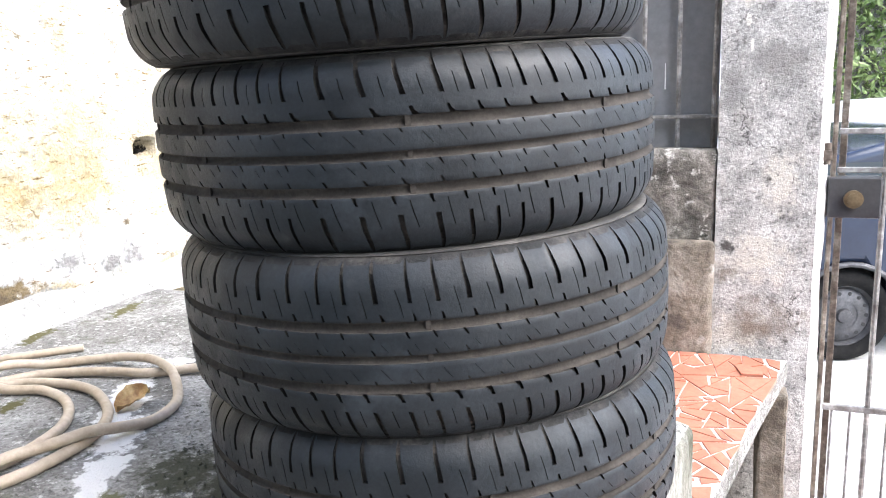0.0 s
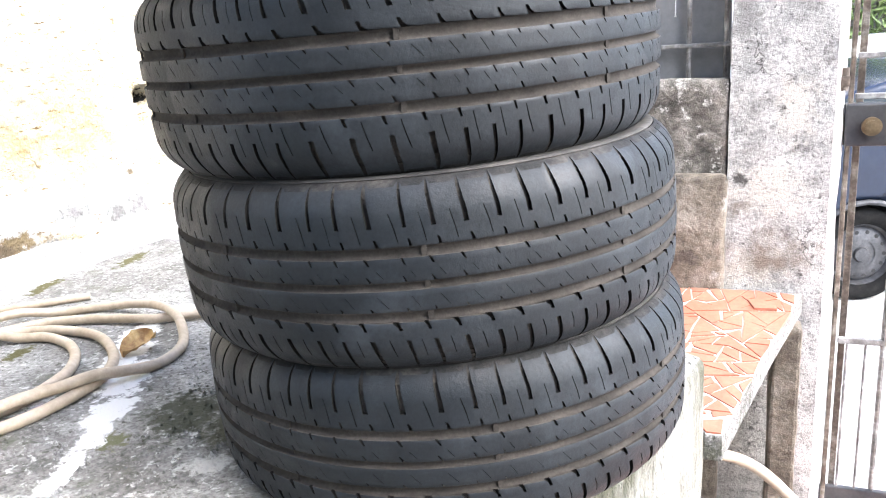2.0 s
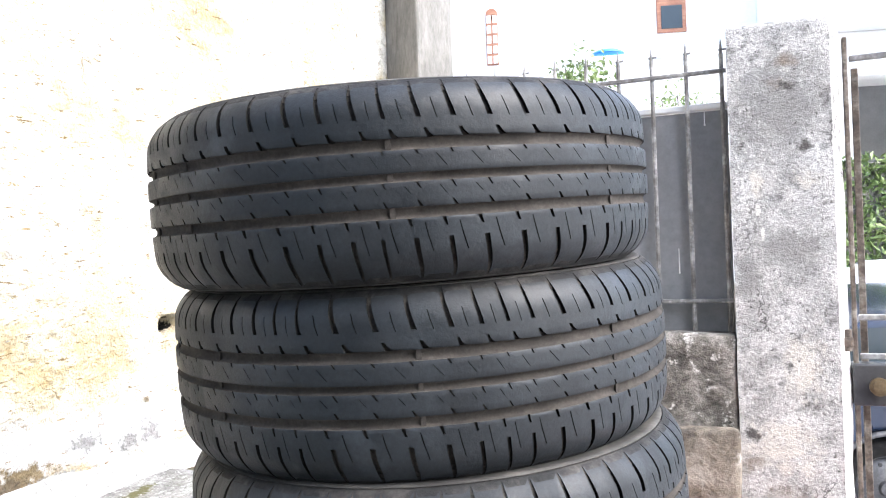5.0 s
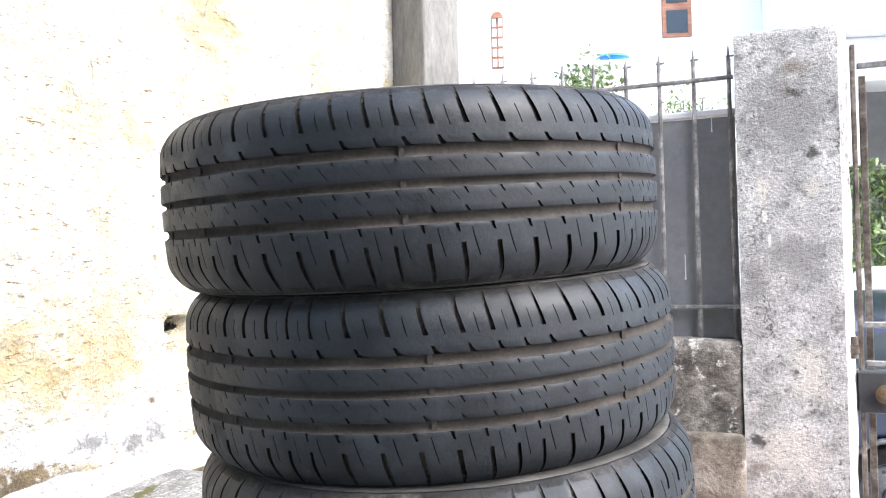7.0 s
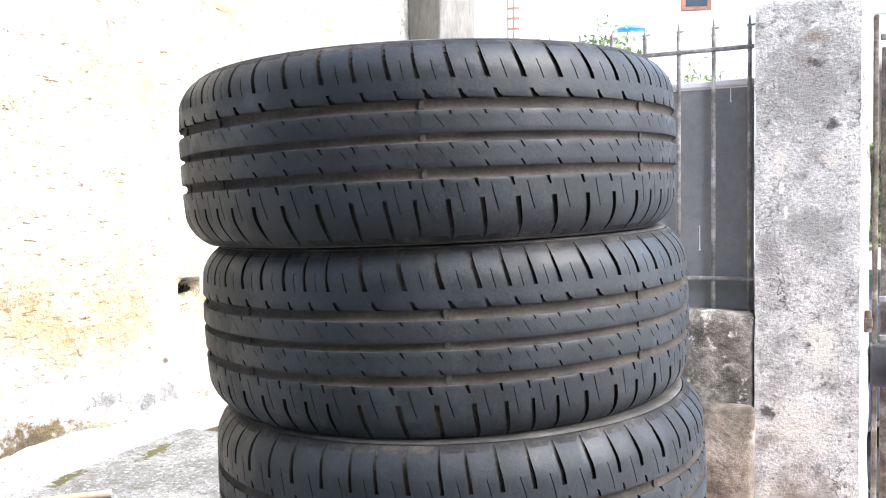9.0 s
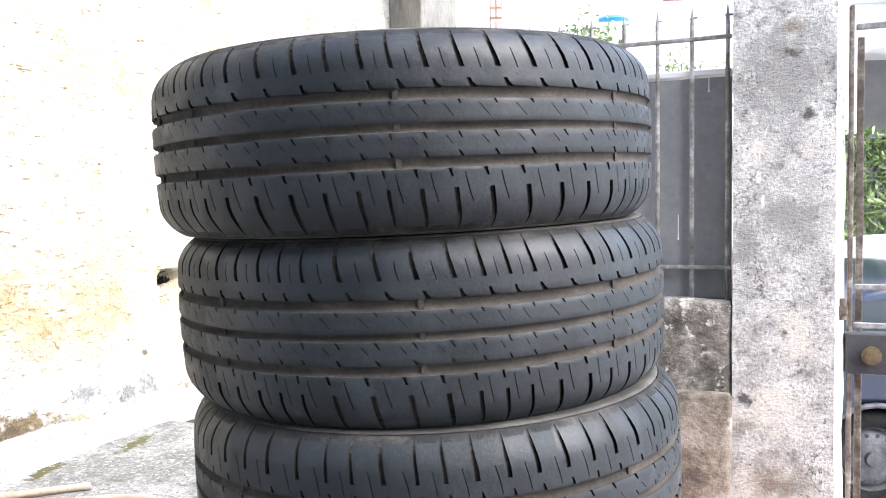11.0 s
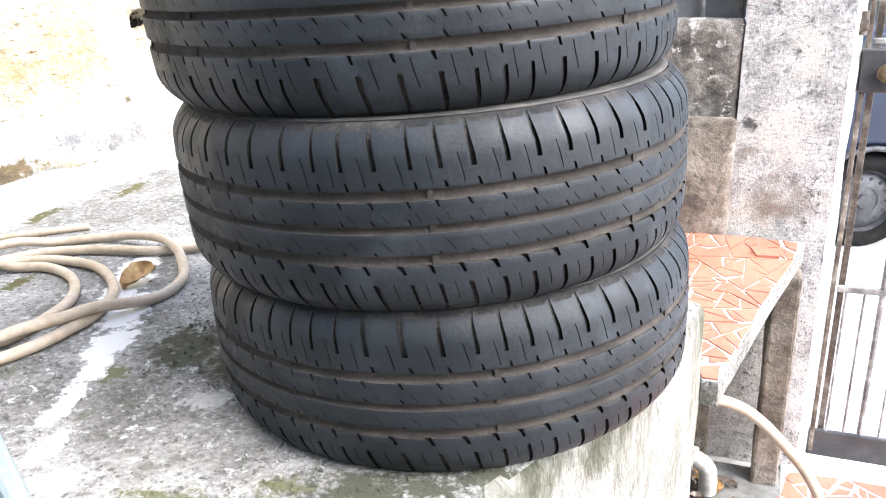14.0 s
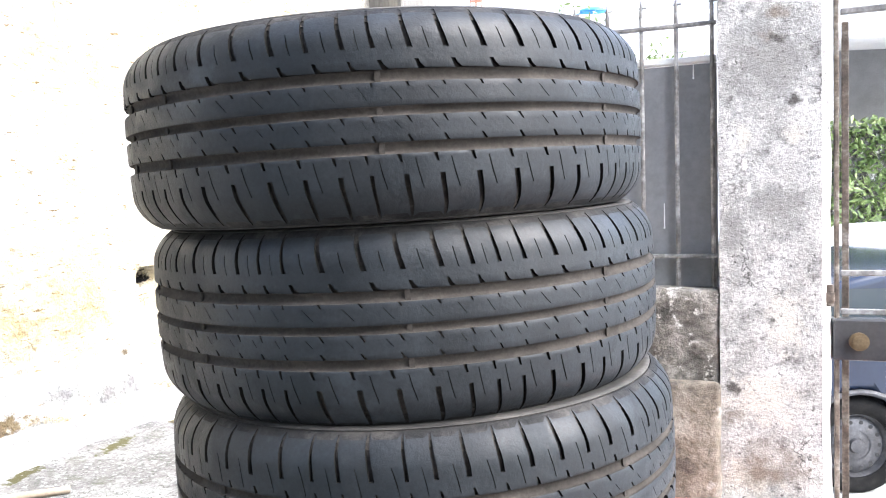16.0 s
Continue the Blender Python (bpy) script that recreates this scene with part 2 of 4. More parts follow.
POLE = material("old_pole_concrete", ((0.10, 0.095, 0.084), (0.16, 0.153, 0.138), (0.23, 0.222, 0.203)), 0.92, scale=5, fine=60, bump=0.5, depth=0.01, spread=0.2, stretch=(1, 1, 0.3))
HOUSE = material("white_house_paint", ((0.76, 0.76, 0.75), (0.8, 0.8, 0.79), (0.83, 0.83, 0.82)), 0.85, scale=1, fine=20, bump=0.1, depth=0.01, spread=0.04)
WOOD = material("red_brown_wood", ((0.22, 0.09, 0.05), (0.30, 0.13, 0.075), (0.38, 0.19, 0.11)), 0.6, scale=5, fine=60, bump=0.2, depth=0.004, stretch=(1, 1, 6))
LEAFGREEN = material("green_leaf", ((0.10, 0.15, 0.035), (0.16, 0.22, 0.07), (0.24, 0.30, 0.11)), 0.5, scale=6, fine=60, bump=0.05, depth=0.002)
DRYLEAF = material("dry_tan_leaf", ((0.24, 0.12, 0.045), (0.42, 0.28, 0.12), (0.60, 0.47, 0.24)), 0.7, scale=25, fine=120, bump=0.2, depth=0.002)
PAVING = material("pale_street_concrete", ((0.46, 0.45, 0.43), (0.56, 0.55, 0.53), (0.64, 0.63, 0.62)), 0.9, scale=1.5, fine=40, bump=0.3, depth=0.01, spread=0.15)
FLOORGREY = material("damp_grey_floor", ((0.08, 0.08, 0.073), (0.14, 0.14, 0.13), (0.22, 0.22, 0.205)), 0.8, scale=8, fine=70, bump=0.4, depth=0.006, spread=0.3)
CARPAINT = material("dark_blue_car_paint", ((0.012, 0.018, 0.035), (0.016, 0.024, 0.045), (0.022, 0.03, 0.055)), 0.18, 0.0, scale=2, fine=40, bump=0.0, spread=0.05)
WHITEPAINT = material("white_car_paint", ((0.74, 0.75, 0.76), (0.78, 0.79, 0.8), (0.8, 0.8, 0.82)), 0.2, scale=2, fine=40, bump=0.0, spread=0.03)
BLUEPAINT = material("blue_plastic", ((0.03, 0.16, 0.5), (0.04, 0.22, 0.6), (0.06, 0.28, 0.7)), 0.35, scale=3, fine=40, bump=0.0, spread=0.08)
STEEL = material("grey_wheel_steel", ((0.035, 0.035, 0.037), (0.055, 0.055, 0.058), (0.09, 0.09, 0.094)), 0.5, 0.3, scale=12, fine=90, bump=0.1, depth=0.002)
BLACK = material("black_opening", ((0.01, 0.01, 0.01), (0.014, 0.014, 0.014), (0.02, 0.02, 0.02)), 0.7, scale=5, fine=40, bump=0.0)
GLASS = material("dark_car_glass", ((0.02, 0.03, 0.035), (0.025, 0.035, 0.04), (0.03, 0.04, 0.045)), 0.05, scale=2, fine=30, bump=0.0, spread=0.02)
CRATE = material("grey_green_plastic", ((0.07, 0.095, 0.095), (0.095, 0.125, 0.125), (0.13, 0.165, 0.165)), 0.4, scale=5, fine=80, bump=0.05, depth=0.002, spread=0.08)
CRATERIM = material("pale_blue_green_plastic", ((0.15, 0.195, 0.205), (0.19, 0.24, 0.25), (0.24, 0.295, 0.305)), 0.4, scale=5, fine=80, bump=0.05, depth=0.002, spread=0.08)
FILLET = material("pale_mortar", ((0.30, 0.297, 0.285), (0.47, 0.465, 0.45), (0.62, 0.615, 0.60)), 0.92, scale=16, fine=110, bump=0.8, depth=0.010, spread=0.35)
stain_or_shade(FILLET, (0.17, 0.168, 0.15), 60, 0.57, 0.66)
# Kept dark so that the unseen floor throws little light upwards.
SHARDS = material("dark_shard_paving", ((0.10, 0.075, 0.065), (0.135, 0.10, 0.088), (0.18, 0.14, 0.125)), 0.6, scale=6, fine=60, bump=0.2, depth=0.004, spread=0.2)
joints = SHARDS.node_tree.nodes.new("ShaderNodeTexVoronoi")
joints.feature, joints.inputs["Scale"].default_value = "DISTANCE_TO_EDGE", 14
gap = SHARDS.node_tree.nodes.new("ShaderNodeMapRange")
gap.inputs["From Min"].default_value, gap.inputs["From Max"].default_value = 0.04, 0.07
gap.inputs["To Min"].default_value, gap.inputs["To Max"].default_value = 1.0, 0.0
blend = SHARDS.node_tree.nodes.new("ShaderNodeMix")
blend.data_type = "RGBA"
blend.inputs["B"].default_value = (0.30, 0.285, 0.26, 1)
shard_base = SHARDS.node_tree.nodes["Principled BSDF"].inputs["Base Color"]
SHARDS.node_tree.links.new(joints.outputs["Distance"], gap.inputs["Value"])
SHARDS.node_tree.links.new(gap.outputs["Result"], blend.inputs["Factor"])
SHARDS.node_tree.links.new(shard_base.links[0].from_socket, blend.inputs["A"])
SHARDS.node_tree.links.new(blend.outputs["Result"], shard_base)
PVC = material("dirty_grey_pipe_plastic", ((0.25, 0.24, 0.22), (0.38, 0.37, 0.35), (0.5, 0.49, 0.46)), 0.6, scale=14, fine=90, bump=0.1, depth=0.002)

stain_or_shade(CONCRETE, (0.56, 0.56, 0.54), 70, 0.56, 0.63)
stain_or_shade(CONCRETE, (0.48, 0.475, 0.455), 5, 0.58, 0.76)
stain_or_shade(CONCRETE, (0.105, 0.108, 0.075), 9, 0.56, 0.70, offset=(3, 1, 0))
stain_or_shade(CONCRETE, (0.10, 0.10, 0.083), 95, 0.545, 0.62, offset=(4, 2, 0))
patches(CONCRETE, (0.50, 0.50, 0.48), 70, 0.62, 0.76, [(-0.30, 0.76, 0.66, 0.06, 0.05, 0.3), (-1.05, 1.62, 0.66, 0.10, 0.5, 0.3), (-0.36, 1.36, 0.66, 0.12, 0.05, 0.3)])
patches(CONCRETE, (0.062, 0.066, 0.044), 60, 0.60, 0.74, [(-0.39, 0.90, 0.66, 0.10, 0.13, 0.3), (-0.30, 0.86, 0.66, 0.08, 0.10, 0.3), (-0.05, 0.60, 0.66, 0.20, 0.05, 0.3), (-0.60, 0.98, 0.66, 0.05, 0.09, 0.3), (0.05, 0.62, 0.66, 0.12, 0.05, 0.3)])
patches(CONCRETE, (0.135, 0.135, 0.07), 70, 0.64, 0.76, [(-0.27, 0.56, 0.66, 0.12, 0.05, 0.3), (-0.46, 0.82, 0.66, 0.05, 0.05, 0.3), (-0.16, 0.60, 0.66, 0.06, 0.03, 0.3)])
patches(CONCRETE, (0.76, 0.76, 0.75), 34, 0.56, 0.63, [(-0.617, 1.2, 0.66, 0.046, 0.1, 0.3), (-0.585, 1.11, 0.66, 0.046, 0.1, 0.3), (-0.54, 1.01, 0.66, 0.044, 0.11, 0.3), (-0.505, 0.91, 0.66, 0.042, 0.1, 0.3), (-0.49, 0.83, 0.66, 0.032, 0.09, 0.3), (-0.478, 0.74, 0.66, 0.022, 0.09, 0.3), (-0.44, 0.65, 0.66, 0.024, 0.06, 0.3), (-0.395, 0.595, 0.66, 0.04, 0.03, 0.3), (-0.6, 1.372, 0.66, 0.05, 0.03, 0.3)])
patches(CONCRETE, (0.088, 0.083, 0.026), 55, 0.60, 0.72, [(-0.906, 1.755, 0.66, 0.034, 0.13, 0.3), (-1.0, 1.53, 0.66, 0.034, 0.11, 0.3), (-0.795, 1.13, 0.66, 0.03, 0.06, 0.3), (-0.625, 0.80, 0.66, 0.03, 0.05, 0.3)])
stain_or_shade(PILLAR, (0.20, 0.196, 0.187), 36, 0.53, 0.66)
patches(PILLAR, (0.31, 0.305, 0.293), 32, 0.52, 0.76, [(0.10, 0, 1.52, 0.16, 0.4, 0.17), (0.12, 0, 1.22, 0.13, 0.4, 0.07), (0.03, 0, 1.16, 0.05, 0.4, 0.10)])
patches(PILLAR, (0.64, 0.612, 0.555), 34, 0.60, 0.80, [(0.13, 0, 0.97, 0.07, 0.4, 0.13), (0.08, 0, 0.80, 0.14, 0.4, 0.10), (0.05, 0, 1.36, 0.03, 0.4, 0.05), (0.15, 0, 1.36, 0.04, 0.4, 0.04), (0.05, 0, 0.62, 0.14, 0.4, 0.09)])
stain_or_shade(PILLAR, (0.13, 0.126, 0.12), 95, 0.565, 0.65, offset=(2, 5, 1))
patches(PILLAR, (0.26, 0.225, 0.185), 20, 0.62, 0.86, [(0.12, 0, 1.615, 0.06, 0.4, 0.035), (0.10, 0, 1.57, 0.05, 0.4, 0.03), (0.10, 0, 0.66, 0.2, 0.4, 0.09), (0.02, 0, 0.76, 0.05, 0.4, 0.05)])
patches(PILLAR, (0.095, 0.09, 0.083), 30, 0.70, 0.84, [(0.187, 0, 1.53, 0.034, 0.4, 0.067), (0.022, 0, 1.44, 0.025, 0.4, 0.034), (0.10, 0, 0.974, 0.028, 0.4, 0.030), (0.145, 0, 0.887, 0.042, 0.4, 0.023), (0.03, 0, 0.821, 0.048, 0.4, 0.038), (0.187, 0, 1.062, 0.027, 0.4, 0.034), (0.11, 0, 1.56, 0.042, 0.4, 0.027), (0.145, 0, 1.43, 0.038, 0.4, 0.034), (0.087, 0, 0.93, 0.023, 0.4, 0.019), (0.1, 0.1, 1.70, 0.3, 0.3, 0.014)])
patches(PILLAR, (0.82, 0.80, 0.745), 30, 0.64, 0.68, [(0.052, 0, 1.30, 0.012, 0.3, 0.03), (0.060, 0, 1.255, 0.007, 0.3, 0.025)])
cracks(PILLAR, (0.11, 0.106, 0.10), 9, 0.016, 0.56)
stain_or_shade(POLE, (0.10, 0.096, 0.09), 7, 0.58, 0.70, stretch=(3, 3, 0.35))
# Flecks of dirt and painted shadows of the plaster's small flakes, two layers.
stain_or_shade(YELLOW, (0.30, 0.22, 0.10), 70, 0.590, 0.630, stretch=(1, 0.5, 1.9), offset=(0, 2, 5))
stain_or_shade(YELLOW, (0.34, 0.325, 0.29), 52, 0.605, 0.65, stretch=(1, 0.6, 1.7), offset=(0, 7, 1))
stain_or_shade(LIMEWASH, (0.40, 0.395, 0.37), 40, 0.57, 0.66)
stain_or_shade(LIMEWASH, (0.34, 0.33, 0.305), 9, 0.55, 0.68, stretch=(1, 1, 0.5))
stain_or_shade(LIMEWASH, (0.22, 0.212, 0.198), 16, 0.66, 0.90, centre=(0.2, 0.1, 1.68), radius=(0.5, 0.5, 0.10))
stain_or_shade(STONE, (0.60, 0.58, 0.54), 26, 0.57, 0.64)
stain_or_shade(BROWN, (0.06, 0.055, 0.05), 9, 0.58, 0.70)
stain_or_shade(BROWN, (0.50, 0.485, 0.45), 7, 0.62, 0.72, offset=(2, 2, 2))
stain_or_shade(YELLOW, (0.68, 0.68, 0.67), 7, 0.56, 0.74, centre=(0, -0.21, 0.79), radius=(1, 0.9, 0.12))
# Darker dashes: dirt and flake shadows put into the colour.
stain_or_shade(YELLOW, (0.17, 0.11, 0.04), 40, 0.60, 0.645, stretch=(1, 0.45, 2.2))
stain_or_shade(YELLOW, (0.48, 0.38, 0.20), 5, 0.56, 0.74, stretch=(1, 0.7, 1.3), offset=(0, 3, 1))
stain_or_shade(YELLOW, (0.46, 0.34, 0.16), 16, 0.72, 0.98, stretch=(1, 0.6, 1.8), centre=(0, -0.26, 0.96), radius=(1, 0.55, 0.09))
stain_or_shade(YELLOW, (0.26, 0.25, 0.24), 26, 0.66, 0.82, centre=(0, -0.10, 0.77), radius=(1, 0.10, 0.08))
stain_or_shade(YELLOW, (0.20, 0.15, 0.08), 30, 0.64, 0.78, centre=(0, -0.52, 0.74), radius=(1, 0.24, 0.08))
patches(YELLOW, (0.27, 0.265, 0.255), 55, 0.58, 0.74, [(0, -0.17, 0.757, 1, 0.07, 0.05), (0, -0.31, 0.79, 1, 0.09, 0.04), (0, -0.40, 0.72, 1, 0.14, 0.03)])
patches(YELLOW, (0.13, 0.10, 0.06), 48, 0.60, 0.76, [(0, -0.53, 0.735, 1, 0.09, 0.04), (0, -0.36, 0.70, 1, 0.05, 0.02), (0, -0.11, 0.86, 1, 0.03, 0.02)])
cracks(YELLOW, (0.25, 0.20, 0.12), 5, 0.012, 0.55)
# The hole's inner darkness, painted near black over its modelled recess.
stain_or_shade(YELLOW, (0.004, 0.003, 0.002), 9, 0.50, 0.54, centre=(-0.12, 0.005, 1.057), radius=(0.35, 0.058, 0.042))


# ---- building blocks ----
def mesh_object(name, bm, mat, smooth=None):
    me = bpy.data.meshes.new(name)
    bm.to_mesh(me)
    bm.free()
    for m in mat if isinstance(mat, (list, tuple)) else (mat,):
        me.materials.append(m)
    if smooth:
        me.polygons.foreach_set("use_smooth", [True] * len(me.polygons))
        me.set_sharp_from_angle(angle=radians(smooth))
    return new(name, me)


def thing(name, label, category, m=None, group="", kind=""):
    ob = new(name)
    ob.empty_display_size = 0.05
    ob.matrix_world = m if m is not None else Matrix()
    return tagged(ob, label, category, group, kind)


def part(name, bm, mat, parent, label="", smooth=None):
    ob = mesh_object(name, bm, mat, smooth)
    ob.parent = parent
    return tagged(ob, label)


def box(bm, x0, x1, y0, y1, z0, z1, bevel=0.0, segments=2):
    r = bmesh.ops.create_cube(bm, size=1.0, matrix=Matrix.LocRotScale(((x0 + x1) / 2, (y0 + y1) / 2, (z0 + z1) / 2), None, (x1 - x0, y1 - y0, z1 - z0)))
    if bevel:
        edges = list({e for v in r["verts"] for e in v.link_edges})
        bmesh.ops.bevel(bm, geom=edges, offset=bevel, segments=segments, affect="EDGES", profile=0.5)
    return bm


def boxed(*a, **k):
    return box(bmesh.new(), *a, **k)


def prism(points, z0, z1, bevel=0.0, segments=3):
    bm = bmesh.new()
    low = [bm.verts.new((x, y, z0)) for x, y in points]
    high = [bm.verts.new((x, y, z1)) for x, y in points]
    n = len(points)
    bm.faces.new(high)
    bm.faces.new(low[::-1])
    for i in range(n):
        bm.faces.new((low[i], low[(i + 1) % n], high[(i + 1) % n], high[i]))
    bmesh.ops.recalc_face_normals(bm, faces=bm.faces)
    if bevel:
        edges = [e for e in bm.edges if all(v.co.z > z1 - 1e-6 for v in e.verts)]
        bmesh.ops.bevel(bm, geom=edges, offset=bevel, segments=segments, affect="EDGES", profile=0.5)
    return bm


def cylinder(bm, a, b, r, r2=None, n=12):
    a, b = Vector(a), Vector(b)
    q = (b - a).to_track_quat("Z", "Y").to_matrix().to_4x4()
    bmesh.ops.create_cone(bm, cap_ends=True, segments=n, radius1=r, radius2=r if r2 is None else r2, depth=(b - a).length, matrix=Matrix.Translation((a + b) / 2) @ q)
    return bm


def lathe(profile, n=48, closed=False):
    """Turns a profile of (radius, height) round the z axis."""
    bm = bmesh.new()
    rings = [[bm.verts.new((r * math.cos(2 * math.pi * k / n), r * math.sin(2 * math.pi * k / n), h)) for k in range(n)] for r, h in profile]
    last = len(rings) if closed else len(rings) - 1
    for i in range(last):
        a, b = rings[i], rings[(i + 1) % len(rings)]
        for k in range(n):
            bm.faces.new((a[k], a[(k + 1) % n], b[(k + 1) % n], b[k]))
    bmesh.ops.recalc_face_normals(bm, faces=bm.faces)
    return bm


def smooth_path(points, steps=8):
    """A smooth line through the points."""
    p = [Vector(q) for q in points]
    p = [2 * p[0] - p[1], *p, 2 * p[-1] - p[-2]]
    out = []
    for i in range(1, len(p) - 2):
        a, b, c, d = p[i - 1:i + 3]
        for k in range(steps):
            t = k / steps
            out.append(0.5 * (2 * b + (c - a) * t + (2 * a - 5 * b + 4 * c - d) * t * t + (3 * b - a - 3 * c + d) * t ** 3))
    return out + [p[-2]]


def tube(points, r, n=10, steps=8):
    line = smooth_path(points, steps)
    bm = bmesh.new()
    rings = []
    for i, q in enumerate(line):
        way = (line[min(i + 1, len(line) - 1)] - line[max(i - 1, 0)]).normalized()
        side = way.cross(Vector((0, 0, 1)))
        side = side.normalized() if side.length > 1e-4 else Vector((1, 0, 0))
        up = side.cross(way)
        rings.append([bm.verts.new(q + r * (math.cos(a) * side + math.sin(a) * up)) for a in (2 * math.pi * k / n for k in range(n))])
    for a, b in zip(rings, rings[1:]):
        for k in range(n):
            bm.faces.new((a[k], a[(k + 1) % n], b[(k + 1) % n], b[k]))
    bm.faces.new(rings[0][::-1])
    bm.faces.new(rings[-1])
    bmesh.ops.recalc_face_normals(bm, faces=bm.faces)
    return bm


def rough(bm, size, scale, seed=0.0):
    """Uneven surface: moves points along their normals."""
    bm.normal_update()
    moves = [(v, v.normal * size * noise.fractal(v.co * scale + Vector((seed, seed, seed)), 1.0, 2.0, 4)) for v in bm.verts]
    for v, d in moves:
        v.co += d
    return bm


def divided(bm, step):
    for axis in range(3):
        lo = min(v.co[axis] for v in bm.verts)
        hi = max(v.co[axis] for v in bm.verts)
        k = lo + step
        while k < hi - step / 2:
            co, no = Vector(), Vector()
            co[axis], no[axis] = k, 1
            bmesh.ops.bisect_plane(bm, geom=bm.verts[:] + bm.edges[:] + bm.faces[:], plane_co=co, plane_no=no)
            k += step
    return bm


def yard(ob):
    ob.matrix_world = YARD
    return ob


# The yard's own axes: along the street wall, away from the yard, up.
YARD = pose(0.525, 1.648, 0, 0, 0, -15)

# ---- ground ----
STREET = -0.41
g = bmesh.new()
rows = []
for y, z in ((-150, 0), (-20, 0), (-4, 0), (0.2, 0), (0.45, -0.01), (0.9, -0.10), (1.4, -0.22), (1.9, -0.33), (2.3, -0.39), (2.7, STREET), (6, STREET), (30, STREET), (150, STREET)):
    rows.append([g.verts.new((x, y, z)) for x in (-150, -20, -4, 0, 2, 4, 8, 30, 150)])
for a, b in zip(rows, rows[1:]):
    for k in range(8):
        g.faces.new((a[k], a[k + 1], b[k + 1], b[k]))
ground = tagged(mesh_object("ground", g, PAVING, 40), "pale worn concrete ground falling to the street", "ground", kind="structure")
ground.matrix_world = YARD

SLAB = 0.66
EDGE = [(0.352, 1.075), (0.30, 0.965), (0.20, 0.80), (0.115, 0.685), (0.04, 0.588), (-0.10, 0.36), (-0.40, -0.15), (-0.75, -0.75)]
BACK = [(0.30, 1.13), (0.12, 1.45), (-0.02, 1.78), (-0.98, 2.01), (-1.76, -0.75)]
bm = divided(prism(EDGE[::-1] + BACK, 0.0, SLAB, 0.022, 4), 0.06)
rough(bm, 0.005, 7, 2)
terrace = mesh_object("terrace", bm, [WHITEWASH, CONCRETE], 60)
for f in terrace.data.polygons:
    f.material_index = 1 if f.normal.z > 0.8 else 0
tagged(terrace, "raised grey concrete terrace with flaking whitewashed edge", "terrace", kind="structure")

# ---- left house wall ----
NY, NZ = 250, 260
bm = bmesh.new()
HOLE = (0.005, 1.057)
grid = []
for j in range(NZ + 1):
    row = []
    for i in range(NY + 1):
        y, z = -1.75 + 3.31 * i / NY, 0.3 + 3.3 * j / NZ
        v = Vector((y, z, 0))
        d = 0.010 * noise.fractal(v * 2.2, 1.0, 2.0, 3) + 0.009 * noise.fractal(Vector((y * 7, z * 14, 3)), 1.0, 2.0, 4)
        h = math.hypot((y - HOLE[0]) / 0.042, (z - HOLE[1]) / 0.030)
        if h < 1.0:
            d -= 0.22 * min(1.0, 3 * (1 - h))
        row.append(bm.verts.new((d, y, z)))
    grid.append(row)
for j in range(NZ):
    for i in range(NY):
        bm.faces.new((grid[j][i], grid[j][i + 1], grid[j + 1][i + 1], grid[j + 1][i]))
box(bm, -0.5, -0.25, -1.75, 1.56, 0, 3.6)
box(bm, -0.24, -0.05, 1.50, 1.56, 0, 3.6)
box(bm, -0.24, -0.05, -1.75, 1.45, 3.56, 3.6)
wall_left = yard(tagged(mesh_object("wall_left", bm, YELLOW, 50), "rough yellow and white plaster house wall with a hole", "wall", kind="structure"))
wall_left.matrix_world = YARD @ pose(-1.53, 0, 0)

bm = bmesh.new()
n = 120
rows = []
for i in range(n + 1):
    y = -1.9 + 3.3 * i / n
    w = 0.045 + 0.03 * noise.noise(Vector((y * 3, 0, 0)))
    h = 0.035 + 0.03 * noise.noise(Vector((y * 4, 5, 0)))
    rows.append([bm.verts.new(c) for c in ((-1.55, y, SLAB + 0.045 + h), (-1.53 + 0.35 * w, y, SLAB + 0.03 + 0.55 * h), (-1.53 + w, y, SLAB + 0.012), (-1.53 + 1.5 * w, y, SLAB - 0.01), (-1.55, y, SLAB - 0.01))])
for a, b in zip(rows, rows[1:]):
    for k in range(5):
        bm.faces.new((a[k], b[k], b[(k + 1) % 5], a[(k + 1) % 5]))
bmesh.ops.recalc_face_normals(bm, faces=bm.faces)
yard(tagged(mesh_object("trim_wall_foot", bm, FILLET, 40), "sloping pale mortar fillet at the wall's foot", "trim", kind="structure"))

# ---- unseen wall added behind the camera to cut the front light ----
bm = boxed(-2.6, 3.2, -3.6, -3.35, 0.0, 4.6)
yard(tagged(mesh_object("wall_blocker", bm, FLOORGREY), "unseen plain grey wall, added to keep light off the front of the stack", "wall", kind="structure"))

# ---- street wall, pillar, fence ----
bm = divided(boxed(-0.85, 0.0, 0.0, 0.14, 0.0, 1.036, 0.012), 0.05)
rough(bm, 0.006, 9, 1)
yard(tagged(mesh_object("wall_street", bm, STONE, 60), "low street wall of dark mossy plaster", "wall", kind="structure"))
bm = divided(boxed(-0.85, 0.0, -0.03, 0.004, 0.0, 0.835, 0.012), 0.05)
rough(bm, 0.008, 7, 4)
yard(tagged(mesh_object("wall_street_foot", bm, BROWN, 60), "stained brown plaster plinth of the street wall", "wall", kind="structure"))
bm = prism([(0, 0), (0.2, 0), (0.222, 0.05), (0.222, 0.2), (0, 0.2)], 0.0, 1.70, 0.008, 2)
divided(bm, 0.04)
rough(bm, 0.004, 10, 7)
pillar = yard(mesh_object("pillar", bm, [PILLAR, LIMEWASH], 50))
